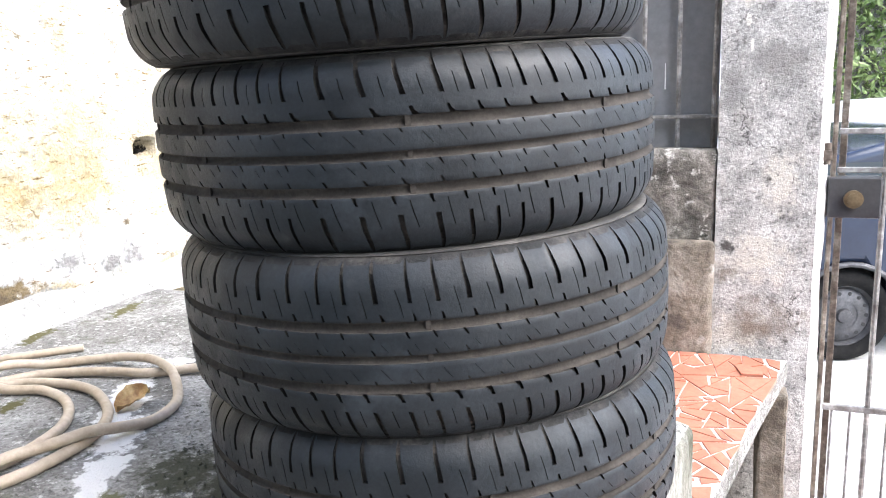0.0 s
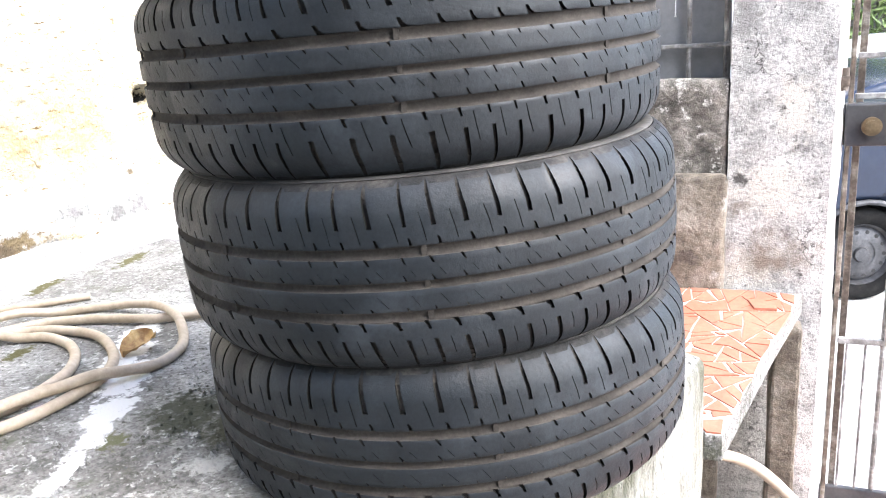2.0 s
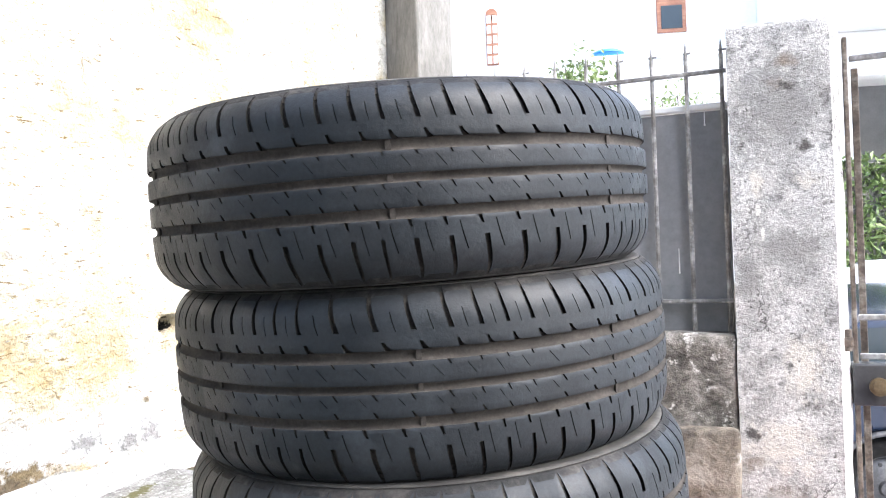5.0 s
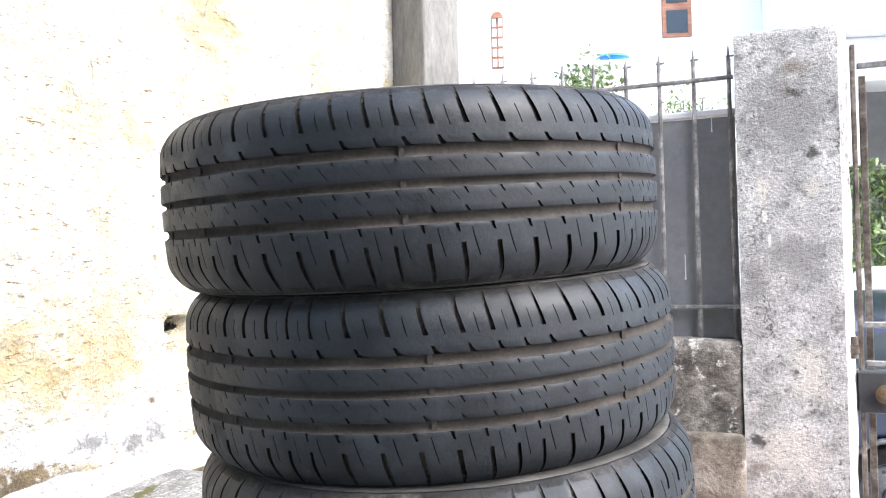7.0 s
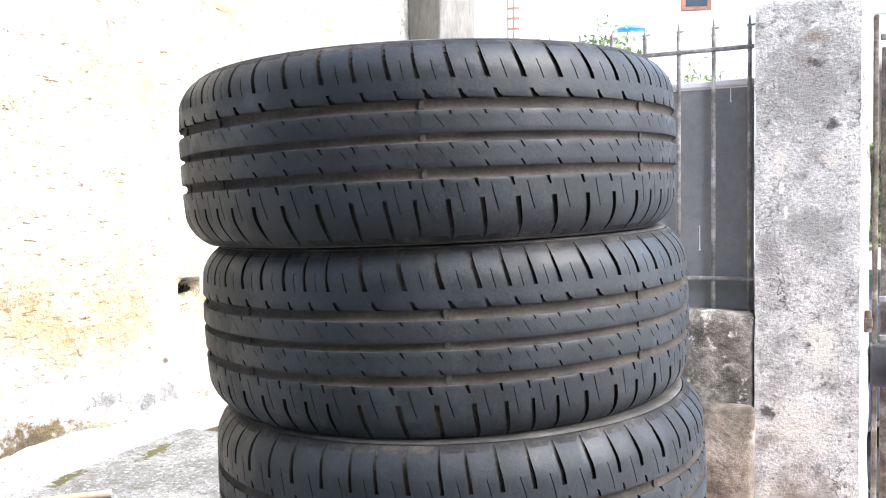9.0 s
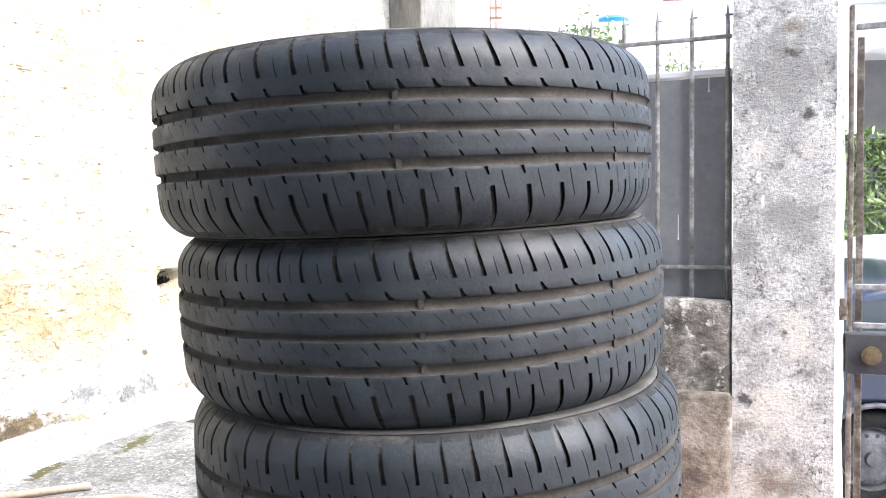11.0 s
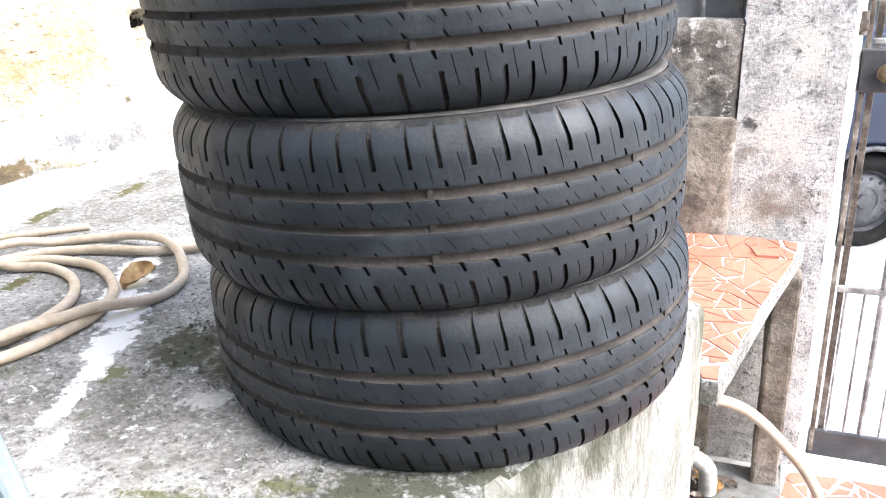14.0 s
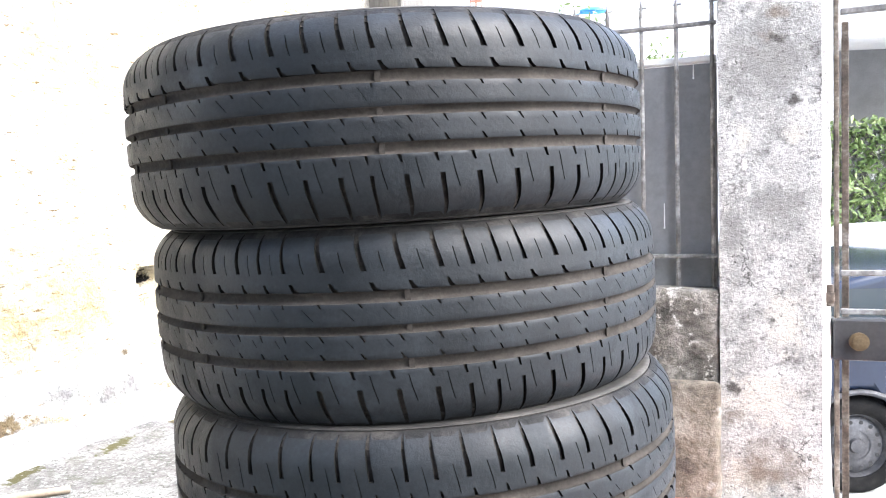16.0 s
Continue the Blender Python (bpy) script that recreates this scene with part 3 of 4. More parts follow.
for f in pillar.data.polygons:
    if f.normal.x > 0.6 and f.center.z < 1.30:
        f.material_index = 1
tagged(pillar, "grey mottled plaster gate pillar with flaked patches", "pillar", kind="structure")

fence = yard(thing("fence", "worn grey iron bar fence backed by dark sheet", "fence"))
for k in range(11):
    x = -0.012 - 0.0755 * k
    bm = bmesh.new()
    cylinder(bm, (x, 0.06, 1.03), (x, 0.06, 1.655), 0.0048, n=8)
    cylinder(bm, (x, 0.06, 1.655), (x, 0.06, 1.69), 0.0048, 0.001, n=8)
    cylinder(bm, (x - 0.006, 0.06, 1.667), (x + 0.012, 0.06, 1.668), 0.0024, n=6)
    part("bar", bm, IRON, fence, smooth=40)
for z in (1.62, 1.105):
    part("rail", boxed(-0.79, -0.002, 0.053, 0.067, z - 0.0045, z + 0.0045, 0.002), IRON, fence)
for k in range(3):
    x0 = -0.24 * (k + 1)
    part("sheet", boxed(x0 + 0.002, x0 + 0.238, 0.075, 0.085, 1.034, 1.535, 0.002), PANEL, fence, "dark grey painted sheet")
part("cap", boxed(-0.79, -0.002, 0.07, 0.10, 1.538, 1.553, 0.003), HOUSE, fence, "pale cap strip")

for x, z0, z1 in ((-0.118, 1.165, 1.225), (-0.052, 1.50, 1.538), (-0.30, 1.30, 1.44)):
    bm = cylinder(bmesh.new(), (x, 0.0745, z0 + 0.004), (x, 0.0745, z1), 0.0016, 0.0009, n=6)
    bmesh.ops.create_uvsphere(bm, u_segments=8, v_segments=6, radius=0.0022, matrix=Matrix.Translation((x, 0.0745, z0 + 0.004)))
    part("paint_drip", bm, HOUSE, fence, "white paint drip")

# ---- gate ----
gate = yard(thing("gate", "dark iron bar gate with lock box, closed", "gate"))
part("frame_stile", boxed(0.229, 0.238, 0.05, 0.068, 0.03, 1.66, 0.002), RUST, gate)
part("rust_strip", boxed(0.248, 0.262, 0.09, 0.096, 0.05, 1.60, 0.002), RUST, gate, "flaking rusty flat strip")
for z in (1.615, 1.067, 0.985):
    part("rail", boxed(0.242, 1.1, 0.056, 0.068, z - 0.006, z + 0.006, 0.002), IRON, gate)
part("rail", boxed(0.242, 1.1, 0.056, 0.068, 0.442, 0.456, 0.002), IRON, gate)
part("kick_plate", boxed(0.226, 1.1, 0.055, 0.07, 0.012, 0.085, 0.004), DARKIRON, gate, "dark steel kick plate")
lock = part("lock_box", boxed(0.224, 0.326, 0.035, 0.08, 0.885, 0.972, 0.004), DARKIRON, gate, "dark steel lock box")
bm = cylinder(bmesh.new(), (0.272, 0.036, 0.926), (0.272, 0.027, 0.926), 0.019, n=24)
cylinder(bm, (0.272, 0.028, 0.926), (0.272, 0.024, 0.926), 0.013, n=24)
part("lock_cylinder", bm, BRASS, lock, "round brass lock cylinder", 40)
for k in range(8):
    x = 0.333 + 0.11 * k
    part("bar", cylinder(bmesh.new(), (x, 0.062, 0.09), (x, 0.062, 1.66), 0.006, n=8), IRON, gate, smooth=40)
for k in range(22):
    x = 0.262 + 0.037 * k
    part("thin_bar", cylinder(bmesh.new(), (x, 0.062, 0.085), (x, 0.062, 0.445), 0.003, n=6), IRON, gate, smooth=40)

bm = bmesh.new()
cylinder(bm, (0.216, 0.03, 1.00), (0.216, 0.03, 1.045), 0.009, n=12)
box(bm, 0.196, 0.226, 0.02, 0.045, 1.008, 1.03, 0.003)
part("hinge", bm, RUST, gate, "rusty hinge set in the pillar", 40)

# ---- bench ----
bench = yard(thing("bench", "masonry bench topped with red tile shards", "bench"))


def bench_z(y):
    return 0.588 + 0.125 * y


BENCH = [(0.158, -0.032), (0.092, -0.26), (0.010, -0.575), (-0.016, -0.575), (-0.13, -0.36), (-0.30, -0.25), (-0.45, -0.032)]


def clip_half(poly, p, nrm):
    out = []
    for a, b in zip(poly, poly[1:] + poly[:1]):
        da, db = (a - p).dot(nrm), (b - p).dot(nrm)
        if da <= 0:
            out.append(a)
        if da * db < 0:
            out.append(a + (b - a) * (da / (da - db)))
    return out


def inset(poly, d):
    c = sum(poly, Vector((0, 0))) / len(poly)
    out = []
    for v in poly:
        way = v - c
        out.append(c + way * max(0.2, 1 - d / max(way.length, 1e-5)))
    return out


def area(poly):
    return abs(sum(a.x * b.y - b.x * a.y for a, b in zip(poly, poly[1:] + poly[:1]))) / 2


def shatter(outline, size, gap, seed):
    """Broken tiles: an outline split again and again by slanting lines, each piece drawn in from its neighbours."""
    r = random.Random(seed)
    waiting, done = [[Vector(p) for p in outline]], []
    while waiting:
        poly = waiting.pop()
        if area(poly) < size * r.uniform(0.5, 1.9):
            done.append(poly)
            continue
        c = sum(poly, Vector((0, 0))) / len(poly)
        far = max(poly, key=lambda v: (v - c).length) - c
        a = math.atan2(far.y, far.x) + r.uniform(-0.75, 0.75)
        nrm, p = Vector((math.cos(a), math.sin(a))), c + far * r.uniform(-0.22, 0.22)
        for side in (nrm, -nrm):
            half = clip_half(poly, p, side)
            if len(half) >= 3:
                waiting.append(half)
    pieces = []
    for poly in done:
        small = inset(poly, gap * r.choice((0.5, 0.6, 0.8, 1.0, 1.6, 2.4)))
        c = sum(small, Vector((0, 0))) / len(small)
        turn = Matrix.Rotation(r.uniform(-0.07, 0.07), 2)
        small = [c + turn @ (v - c) for v in small]
        if len(small) > 3 and r.random() < 0.35:
            small[0] = small[0].lerp(c, r.uniform(0.15, 0.5))
        pieces.append(small)
    return [q for q in pieces if area(q) > 1e-4]


bm = prism(BENCH, 0.0, 0.045, 0.004, 2)
for v in bm.verts:
    v.co.z += bench_z(v.co.y) - 0.0462
top = part("top", bm, [GROUT, CONCRETE], bench, "pale mortar slab edge")
for f in top.data.polygons:
    f.material_index = 1 if f.normal.z < 0.7 else 0
rnd = random.Random(3)
for piece in shatter(BENCH, 0.0015, 0.0032, 5):
    bm = bmesh.new()
    lift = rnd.uniform(0.0, 0.002)
    low = [bm.verts.new((v.x, v.y, bench_z(v.y) - 0.006)) for v in piece]
    high = [bm.verts.new((v.x, v.y, bench_z(v.y) + 0.0006 + 0.5 * lift)) for v in piece]
    bm.faces.new(high)
    for i in range(len(piece)):
        bm.faces.new((low[i], low[(i + 1) % len(piece)], high[(i + 1) % len(piece)], high[i]))
    bmesh.ops.recalc_face_normals(bm, faces=bm.faces)
    part("tile", bm, TILE, top)
bm = prism([(0.062, -0.128), (0.105, -0.126), (0.100, -0.090), (0.050, -0.086)], 0.0, 0.006)
for v in bm.verts:
    v.co.z += bench_z(v.co.y) - 0.002 + max(0.0, (-0.088 - v.co.y)) * 0.05
part("tile", bm, TILE, top, "loose tile shard lifting off the bench")
bm = divided(boxed(0.10, 0.158, -0.10, -0.034, 0.0, bench_z(-0.1) - 0.05, 0.008), 0.05)
part("support", rough(bm, 0.005, 12), BROWN, bench, "stained plaster support")

# ---- lower floor ----
bm = divided(prism([(-0.40, -0.036), (0.165, -0.036), (0.165, -0.12), (-0.1, -1.4), (-0.5, -1.4)], 0.0, 0.012), 0.1)
yard(tagged(mesh_object("floor_drain", bm, FLOORGREY), "damp grey concrete floor under the bench", "floor", kind="structure"))
bm = prism([(0.17, 0.0), (1.4, 0.0), (1.4, -0.77), (0.032, -0.77), (0.165, -0.12)], 0.0, 0.012)
floor = yard(tagged(mesh_object("floor", bm, GROUT), "yard floor of red tile shards in pale grout", "floor", kind="structure"))
# Unseen floor, added to weaken the light bounced under the tyres.
yard(tagged(mesh_object("floor_unseen", prism([(-1.6, -1.402), (-0.098, -1.402), (0.032, -0.772), (1.402, -0.772), (1.402, -0.02), (4.6, -0.02), (4.6, -3.34), (-1.6, -3.34)], 0.0, 0.013), SHARDS), "unseen floor of brown tile shards, added dark to cut bounced light", "floor", kind="structure"))
FLOOR = [(0.18, -0.02), (1.1, -0.02), (1.1, -0.75), (0.04, -0.75)]
for piece in shatter(FLOOR, 0.0035, 0.004, 6):
    bm = bmesh.new()
    low = [bm.verts.new((v.x, v.y, 0.010)) for v in piece]
    high = [bm.verts.new((v.x, v.y, 0.0136)) for v in piece]
    bm.faces.new(high)
    for i in range(len(piece)):
        bm.faces.new((low[i], low[(i + 1) % len(piece)], high[(i + 1) % len(piece)], high[i]))
    bmesh.ops.recalc_face_normals(bm, faces=bm.faces)
    part("tile", bm, TILE, floor)
yard(tagged(mesh_object("sill", boxed(0.19, 1.4, 0.002, 0.13, 0.0, 0.018, 0.004), LIMEWASH), "white painted gate sill", "sill", kind="structure"))

# ---- tyres ----
R = 0.2985
DEEP = 0.0055


def crown(h):
    """Radius of the tread at height h from the middle line."""
    a = abs(h)
    drop = 0.0022 * (a / 0.06) ** 2
    if a > 0.060:
        k = (a - 0.060) / 0.034
        drop += 0.030 * (1 - math.sqrt(max(0.0, 1 - min(k, 1.0) ** 2))) ** 0.85
    return R - drop


PITCH_MM = 31.3
SIZES = {"A": 4.8, "B": 5.4, "C": 6.0, "D": 6.6, "E": 7.2}


def pitches(known, begin, seed):
    """Angles in degrees at which the pitches of a tread begin: five lengths of pitch in the tyre's own order, all round."""
    r = random.Random(seed)
    first = [SIZES[c] for c in known]
    rest = [SIZES[r.choice("ABCCDE")] for _ in range(round((360 - sum(first)) / 6.0))]
    k = (360 - sum(first)) / sum(rest)
    out = [begin]
    for p in first + [q * k for q in rest]:
        out.append(out[-1] + p)
    return out


def ribbon(line, widths, depths):
    """A cut along a line of (pitch, height in mm): one four-sided piece a stretch, with its depth in mm."""
    if line[0][1] > line[-1][1]:
        line, widths, depths = line[::-1], widths[::-1], depths[::-1]
    cross = []
    for i, (u, h) in enumerate(line):
        w = widths[min(i, len(widths) - 1)] / 2
        cross.append(((u * PITCH_MM - w, h), (u * PITCH_MM + w, h)))
    return [((a[0], a[1], b[1], b[0]), depths[min(i, len(depths) - 1)]) for i, (a, b) in enumerate(zip(cross, cross[1:]))]


def edge_distance(p, poly):
    best = 1e9
    for a, b in zip(poly, poly[1:] + poly[:1]):
        a, b = Vector(a), Vector(b)
        t = max(0.0, min(1.0, (p - a).dot(b - a) / max((b - a).length_squared, 1e-9)))
        best = min(best, (p - a - (b - a) * t).length)
    return best


def cell(rows, seam, cuts):
    """One pitch of a rib, laid flat: its corners, triangles and the depth of each triangle."""
    cols = [seam * PITCH_MM + PITCH_MM * k / 6 for k in range(7)]
    lo, hi = rows[0], rows[-1]
    outer = [(x, lo) for x in cols] + [(cols[-1], h) for h in rows[1:-1]] + [(x, hi) for x in cols[::-1]] + [(cols[0], h) for h in rows[-2:0:-1]]
    points, faces = [Vector(p) for p in outer], [list(range(len(outer)))]
    for poly, d in cuts:
        faces.append(list(range(len(points), len(points) + 4)))
        points += [Vector(p) for p in poly]
    for h in rows[1:-1]:
        for x in cols[1:-1]:
            p = Vector((x, h))
            if all(edge_distance(p, poly) > 1.1 for poly, d in cuts):
                points.append(p)
    verts, _, tris, _, _, source = geometry.delaunay_2d_cdt(points, [], faces, 1, 1e-4)
    depth = [max([cuts[s - 1][1] for s in src if s > 0], default=0.0) for src in source]
    return [tuple(v) for v in verts], [tuple(t) for t in tris], depth


def worn(h, lo, hi, round_lo, round_hi):
    """Rounding of a rib's worn edges, in mm."""
    d = 0.0
    for on, gap in ((round_lo, h - lo), (round_hi, hi - h)):
        if on and gap < 1.6:
            d += 0.7 * (1 - gap / 1.6) ** 2
    return d


TOP_ROWS = [36, 37.4, 44, 51, 57, 62, 66, 70, 74, 77.5, 80.5, 83, 85, 87, 89, 90.5]
RIBS = [
    (TOP_ROWS, -0.36, True, False,
     ribbon([(0.0, 54), (-0.05, 60), (-0.10, 66), (-0.145, 72), (-0.175, 77.5), (-0.19, 83), (-0.19, 88.6)], [4.9, 4.6, 4.4, 4.2, 4.0, 3.4, 2.4], [4.2, 4.2, 4.2, 3.6, 2.2, 1.1])
     + ribbon([(0.38, 71), (0.44, 62), (0.52, 53)], [0.8, 1.0, 0.8], [2.5])
     + ribbon([(0.165, 44.2), (0.21, 40.5), (0.30, 36)], [3.2, 3.6, 5.6], [4.6])),
    ([6, 7.4, 12, 16, 20, 24.6, 26], 0.2, True, True,
     ribbon([(0.91, 22), (0.84, 26)], [1.5, 2.4], [3.4]) + ribbon([(0.70, 11), (0.42, 22)], [0.8], [1.8])),
    ([-24, -22.6, -18, -13, -8, -3.4, -2], 0.2, True, True,
     ribbon([(0.92, -8), (0.81, -2)], [1.4, 2.4], [3.4]) + ribbon([(0.64, -13), (0.47, -6)], [0.8], [1.8])
     + ribbon([(0.92, -24), (0.82, -18.4)], [3.0, 1.9], [3.8])),
    ([-h for h in TOP_ROWS[::-1] if h > 36] + [-35.4, -34], 0.35, False, True,
     ribbon([(0.82, -88.4), (0.825, -83), (0.815, -77.5), (0.79, -72), (0.755, -66), (0.725, -60), (0.70, -51.5)], [2.4, 3.4, 4.0, 4.2, 4.4, 4.6, 4.6], [1.1, 2.2, 3.6, 4.4, 4.4, 4.4])
     + ribbon([(0.60, -41.5), (0.56, -38), (0.53, -34)], [2.2, 2.7, 3.4], [4.0]) + ribbon([(1.17, -64), (1.05, -50), (0.97, -38)], [0.8, 1.0, 0.8], [2.4])),
]
GROOVES = ((26, 36), (-2, 6), (-34, -24))
CELLS = [cell(rows, seam, cuts) for rows, seam, _, _, cuts in RIBS]


def tread(starts):
    """The whole tread of a tyre round the z axis, its pitches beginning at those angles."""
    n, deep = len(starts) - 1, 1000 * DEEP
    ids = {}
    points, faces, mats = [], [], []

    def vert(u, h, d, lower):
        key = (round((u % n) * 4000) % (4000 * n), round(h * 200), round(d * 50))
        if key not in ids:
            k = int(u % n)
            a = radians(starts[k] + (u % n - k) * (starts[k + 1] - starts[k]))
            r = crown(h / 1000) - d / 1000 - lower / 1000
            ids[key] = len(points)
            points.append((r * math.cos(a), r * math.sin(a), h / 1000))
        return ids[key]

    for (rows, seam, low_groove, high_groove, _), (verts, tris, depth) in zip(RIBS, CELLS):
        lo, hi = rows[0], rows[-1]
        sides = collections.defaultdict(list)
        for tri, d in zip(tris, depth):
            for a, b in zip(tri, tri[1:] + tri[:1]):
                sides[min(a, b), max(a, b)].append((a, b, d))
        for k in range(n):
            def at(i, d):
                x, h = verts[i]
                if lo == 36 and h < 37.5:
                    h += 1.1 * (1 - (x / PITCH_MM - 0.32) % 1)
                return vert(k + x / PITCH_MM, h, d, worn(verts[i][1], lo, hi, low_groove, high_groove) if d < deep else 0.0)
            for tri, d in zip(tris, depth):
                h = sum(verts[i][1] for i in tri) / 3
                faces.append([at(i, d) for i in tri])
                mats.append(4 if abs(h) > 85.5 else 0 if d == 0 else 2 if d in (1.8, 2.4, 2.5) else 3)
            for uses in sides.values():
                a, b, d = uses[0]
                if len(uses) == 2 and uses[1][2] != d:
                    e = uses[1][2]
                    faces.append([at(b, d), at(a, d), at(a, e), at(b, e)])
                    mats.append(2)
                elif len(uses) == 1:
                    ha, hb = verts[a][1], verts[b][1]
                    edge = abs(ha - hb) < 1e-3 and (low_groove and abs(ha - lo) < 1e-3 or high_groove and abs(ha - hi) < 1e-3)
                    if edge and d < deep:
                        faces.append([at(b, d), at(a, d), at(a, deep), at(b, deep)])
                        mats.append(1)
    rings = 300
    for lo, hi in GROOVES:
        first = len(points)
        bed = ((lo - 0.1, 1.8), (lo + 1.3, 4.0), (lo + 2.8, 5.2), ((lo + hi) / 2, 5.6), (hi - 2.6, 5.2), (hi - 1.1, 4.2), (hi + 0.1, 2.6))
        for k in range(rings):
            a = 2 * math.pi * k / rings
            for h, d in bed:
                r = crown(h / 1000) - d / 1000
                points.append((r * math.cos(a), r * math.sin(a), h / 1000))
        w = len(bed)
        for k in range(rings):
            q = (k + 1) % rings
            for i in range(w - 1):
                faces.append([first + w * k + i, first + w * q + i, first + w * q + i + 1, first + w * k + i + 1])
                mats.append(1)
        for k in range(0, n, 7):
            a0 = radians(starts[k])
            for a, w, lift in ((a0, 0.0050, 0.0022),):
                first = len(points)
                for ang in (a, a + w / R):
                    for r, h in ((R - DEEP, lo), (R - DEEP, hi), (R - DEEP + lift, hi), (R - DEEP + lift, lo)):
                        points.append((r * math.cos(ang), r * math.sin(ang), h / 1000))
                for c in ((0, 1, 2, 3), (7, 6, 5, 4), (2, 6, 7, 3)):
                    faces.append([first + i for i in c])
                    mats.append(1)
    me = bpy.data.meshes.new("tread")
    me.from_pydata(points, [], faces)
    for m in (RUBBER, DUSTY, SLOT, SLOTFLOOR, RIM):
        me.materials.append(m)
    me.polygons.foreach_set("material_index", mats)
    me.polygons.foreach_set("use_smooth", [True] * len(me.polygons))
    me.set_sharp_from_angle(angle=radians(35))
    return me


SIDEWALL = [(crown(0.0905), 0.0905), (0.2755, 0.0912), (0.2735, 0.0925), (0.268, 0.0930), (0.266, 0.0922), (0.255, 0.0938), (0.240, 0.0938), (0.222, 0.0915), (0.215, 0.0885), (0.205, 0.0855), (0.195, 0.0800), (0.1885, 0.0740), (0.181, 0.0715), (0.178, 0.066), (0.180, 0.060), (0.195, 0.066), (0.215, 0.076), (0.25, 0.082), (0.275, 0.075), (0.287, 0.05), (0.2885, 0.0)]
walls = []
for side in (1, -1):
    walls.append(mesh_object("sidewall", lathe([(q - 0.0012, side * h) for q, h in SIDEWALL], 128), SIDE, 50))


def stacked(x, y, z, a, b, turn, flip=0):
    n = Vector((math.sin(a), -math.sin(b), 1)).normalized()
    return Matrix.Translation((x, y, z)) @ Vector((0, 0, 1)).rotation_difference(n).to_matrix().to_4x4() @ pose(0, 0, 0, flip, 0, turn)


# Each tyre: its place and lean in the stack, its turn, whether it lies upside down, its pitches from an angle on, and what sets it apart.
STACK = [
    ((-0.0175, 0.9072, 0.7525, -0.0351, 0.0140, 0, 180), "EEDCCBABDEEBBAC", 32.0, "used black car tyre with worn ribbed tread, lying on the concrete"),
    ((-0.0319, 0.9018, 0.9370, -0.0367, 0.0311, 101, 180), "CBABDEEBBACCDDE", 30.0, "used black car tyre with worn ribbed tread, in the stack"),
    ((-0.0504, 0.9092, 1.1230, -0.0320, 0.0482, 213, 0), "CCAAEEDDBAADEBDE", -125.6, "used black car tyre with scuffed ribbed tread, in the stack"),
    ((-0.0680, 0.8900, 1.3091, -0.0312, 0.0494, 47, 0), "BDEECCACCDEEDEAB", -126.3, "used black car tyre with worn ribbed tread, topmost of the stack"),
]
for k, (place, known, begin, label) in enumerate(STACK):
    tyre = thing("tyre", label, "tyre", stacked(*place), group="stack of tyres")
    band = new("tread", tread(pitches(known, begin - place[5], 11 + k)))
    band.parent = tyre
    for w in walls:
        side = w if k == 0 else new("sidewall", w.data)
        side.parent = tyre
        tagged(side, "dusty rubber sidewall")

# ---- hose, leaf and small things on the terrace ----
HZ = SLAB + 0.0105
LIFT = 0.017
COIL = [
    (-0.24, 1.36, 0), (-0.40, 1.325, 0), (-0.529, 1.294, 0), (-0.607, 1.268, 0), (-0.70, 1.274, 0), (-0.803, 1.265, 0), (-0.861, 1.23, 0), (-0.91, 1.17, 0),
    (-0.93, 1.06, 0), (-0.89, 0.93, 0), (-0.80, 0.84, 0), (-0.70, 0.80, 0), (-0.635, 0.824, 0), (-0.600, 0.868, 0), (-0.578, 0.93, 0), (-0.567, 0.99, 0),
    (-0.580, 1.055, 0), (-0.613, 1.114, 0), (-0.671, 1.177, 0), (-0.733, 1.207, 0), (-0.795, 1.217, 0), (-0.850, 1.204, 0), (-0.90, 1.12, LIFT), (-0.89, 1.0, LIFT),
    (-0.83, 0.90, LIFT), (-0.74, 0.855, LIFT), (-0.672, 0.875, 0), (-0.644, 0.923, 0), (-0.636, 0.984, 0), (-0.642, 1.039, 0), (-0.669, 1.097, 0), (-0.712, 1.146, 0),
    (-0.772, 1.18, 0), (-0.826, 1.179, 0), (-0.876, 1.152, LIFT), (-0.905, 1.05, LIFT), (-0.86, 0.93, 2 * LIFT), (-0.75, 0.84, 2 * LIFT), (-0.658, 0.855, LIFT), (-0.625, 0.890, LIFT),
    (-0.592, 0.925, LIFT), (-0.560, 0.968, LIFT), (-0.533, 1.003, 0.5 * LIFT), (-0.503, 1.046, 0), (-0.492, 1.099, 0), (-0.507, 1.162, 0), (-0.546, 1.228, LIFT), (-0.61, 1.293, LIFT),
    (-0.691, 1.34, 0.4 * LIFT), (-0.766, 1.345, 0), (-0.835, 1.318, 0), (-0.886, 1.267, LIFT), (-0.925, 1.20, LIFT), (-0.97, 1.10, LIFT), (-0.98, 0.98, 0),
]
COIL = [(x, y, HZ + z) for x, y, z in COIL]
tagged(mesh_object("garden_hose", tube(COIL, 0.0088), HOSE, 60), "coiled cream garden hose lying on the concrete terrace", "hose")
tagged(mesh_object("garden_hose", tube([(-1.14, 1.262, HZ - 0.002), (-1.006, 1.334, HZ - 0.002), (-0.922, 1.378, HZ - 0.002), (-0.831, 1.427, HZ - 0.002)], 0.0078), HOSE, 60), "loose straight end of cream hose on the terrace", "hose")
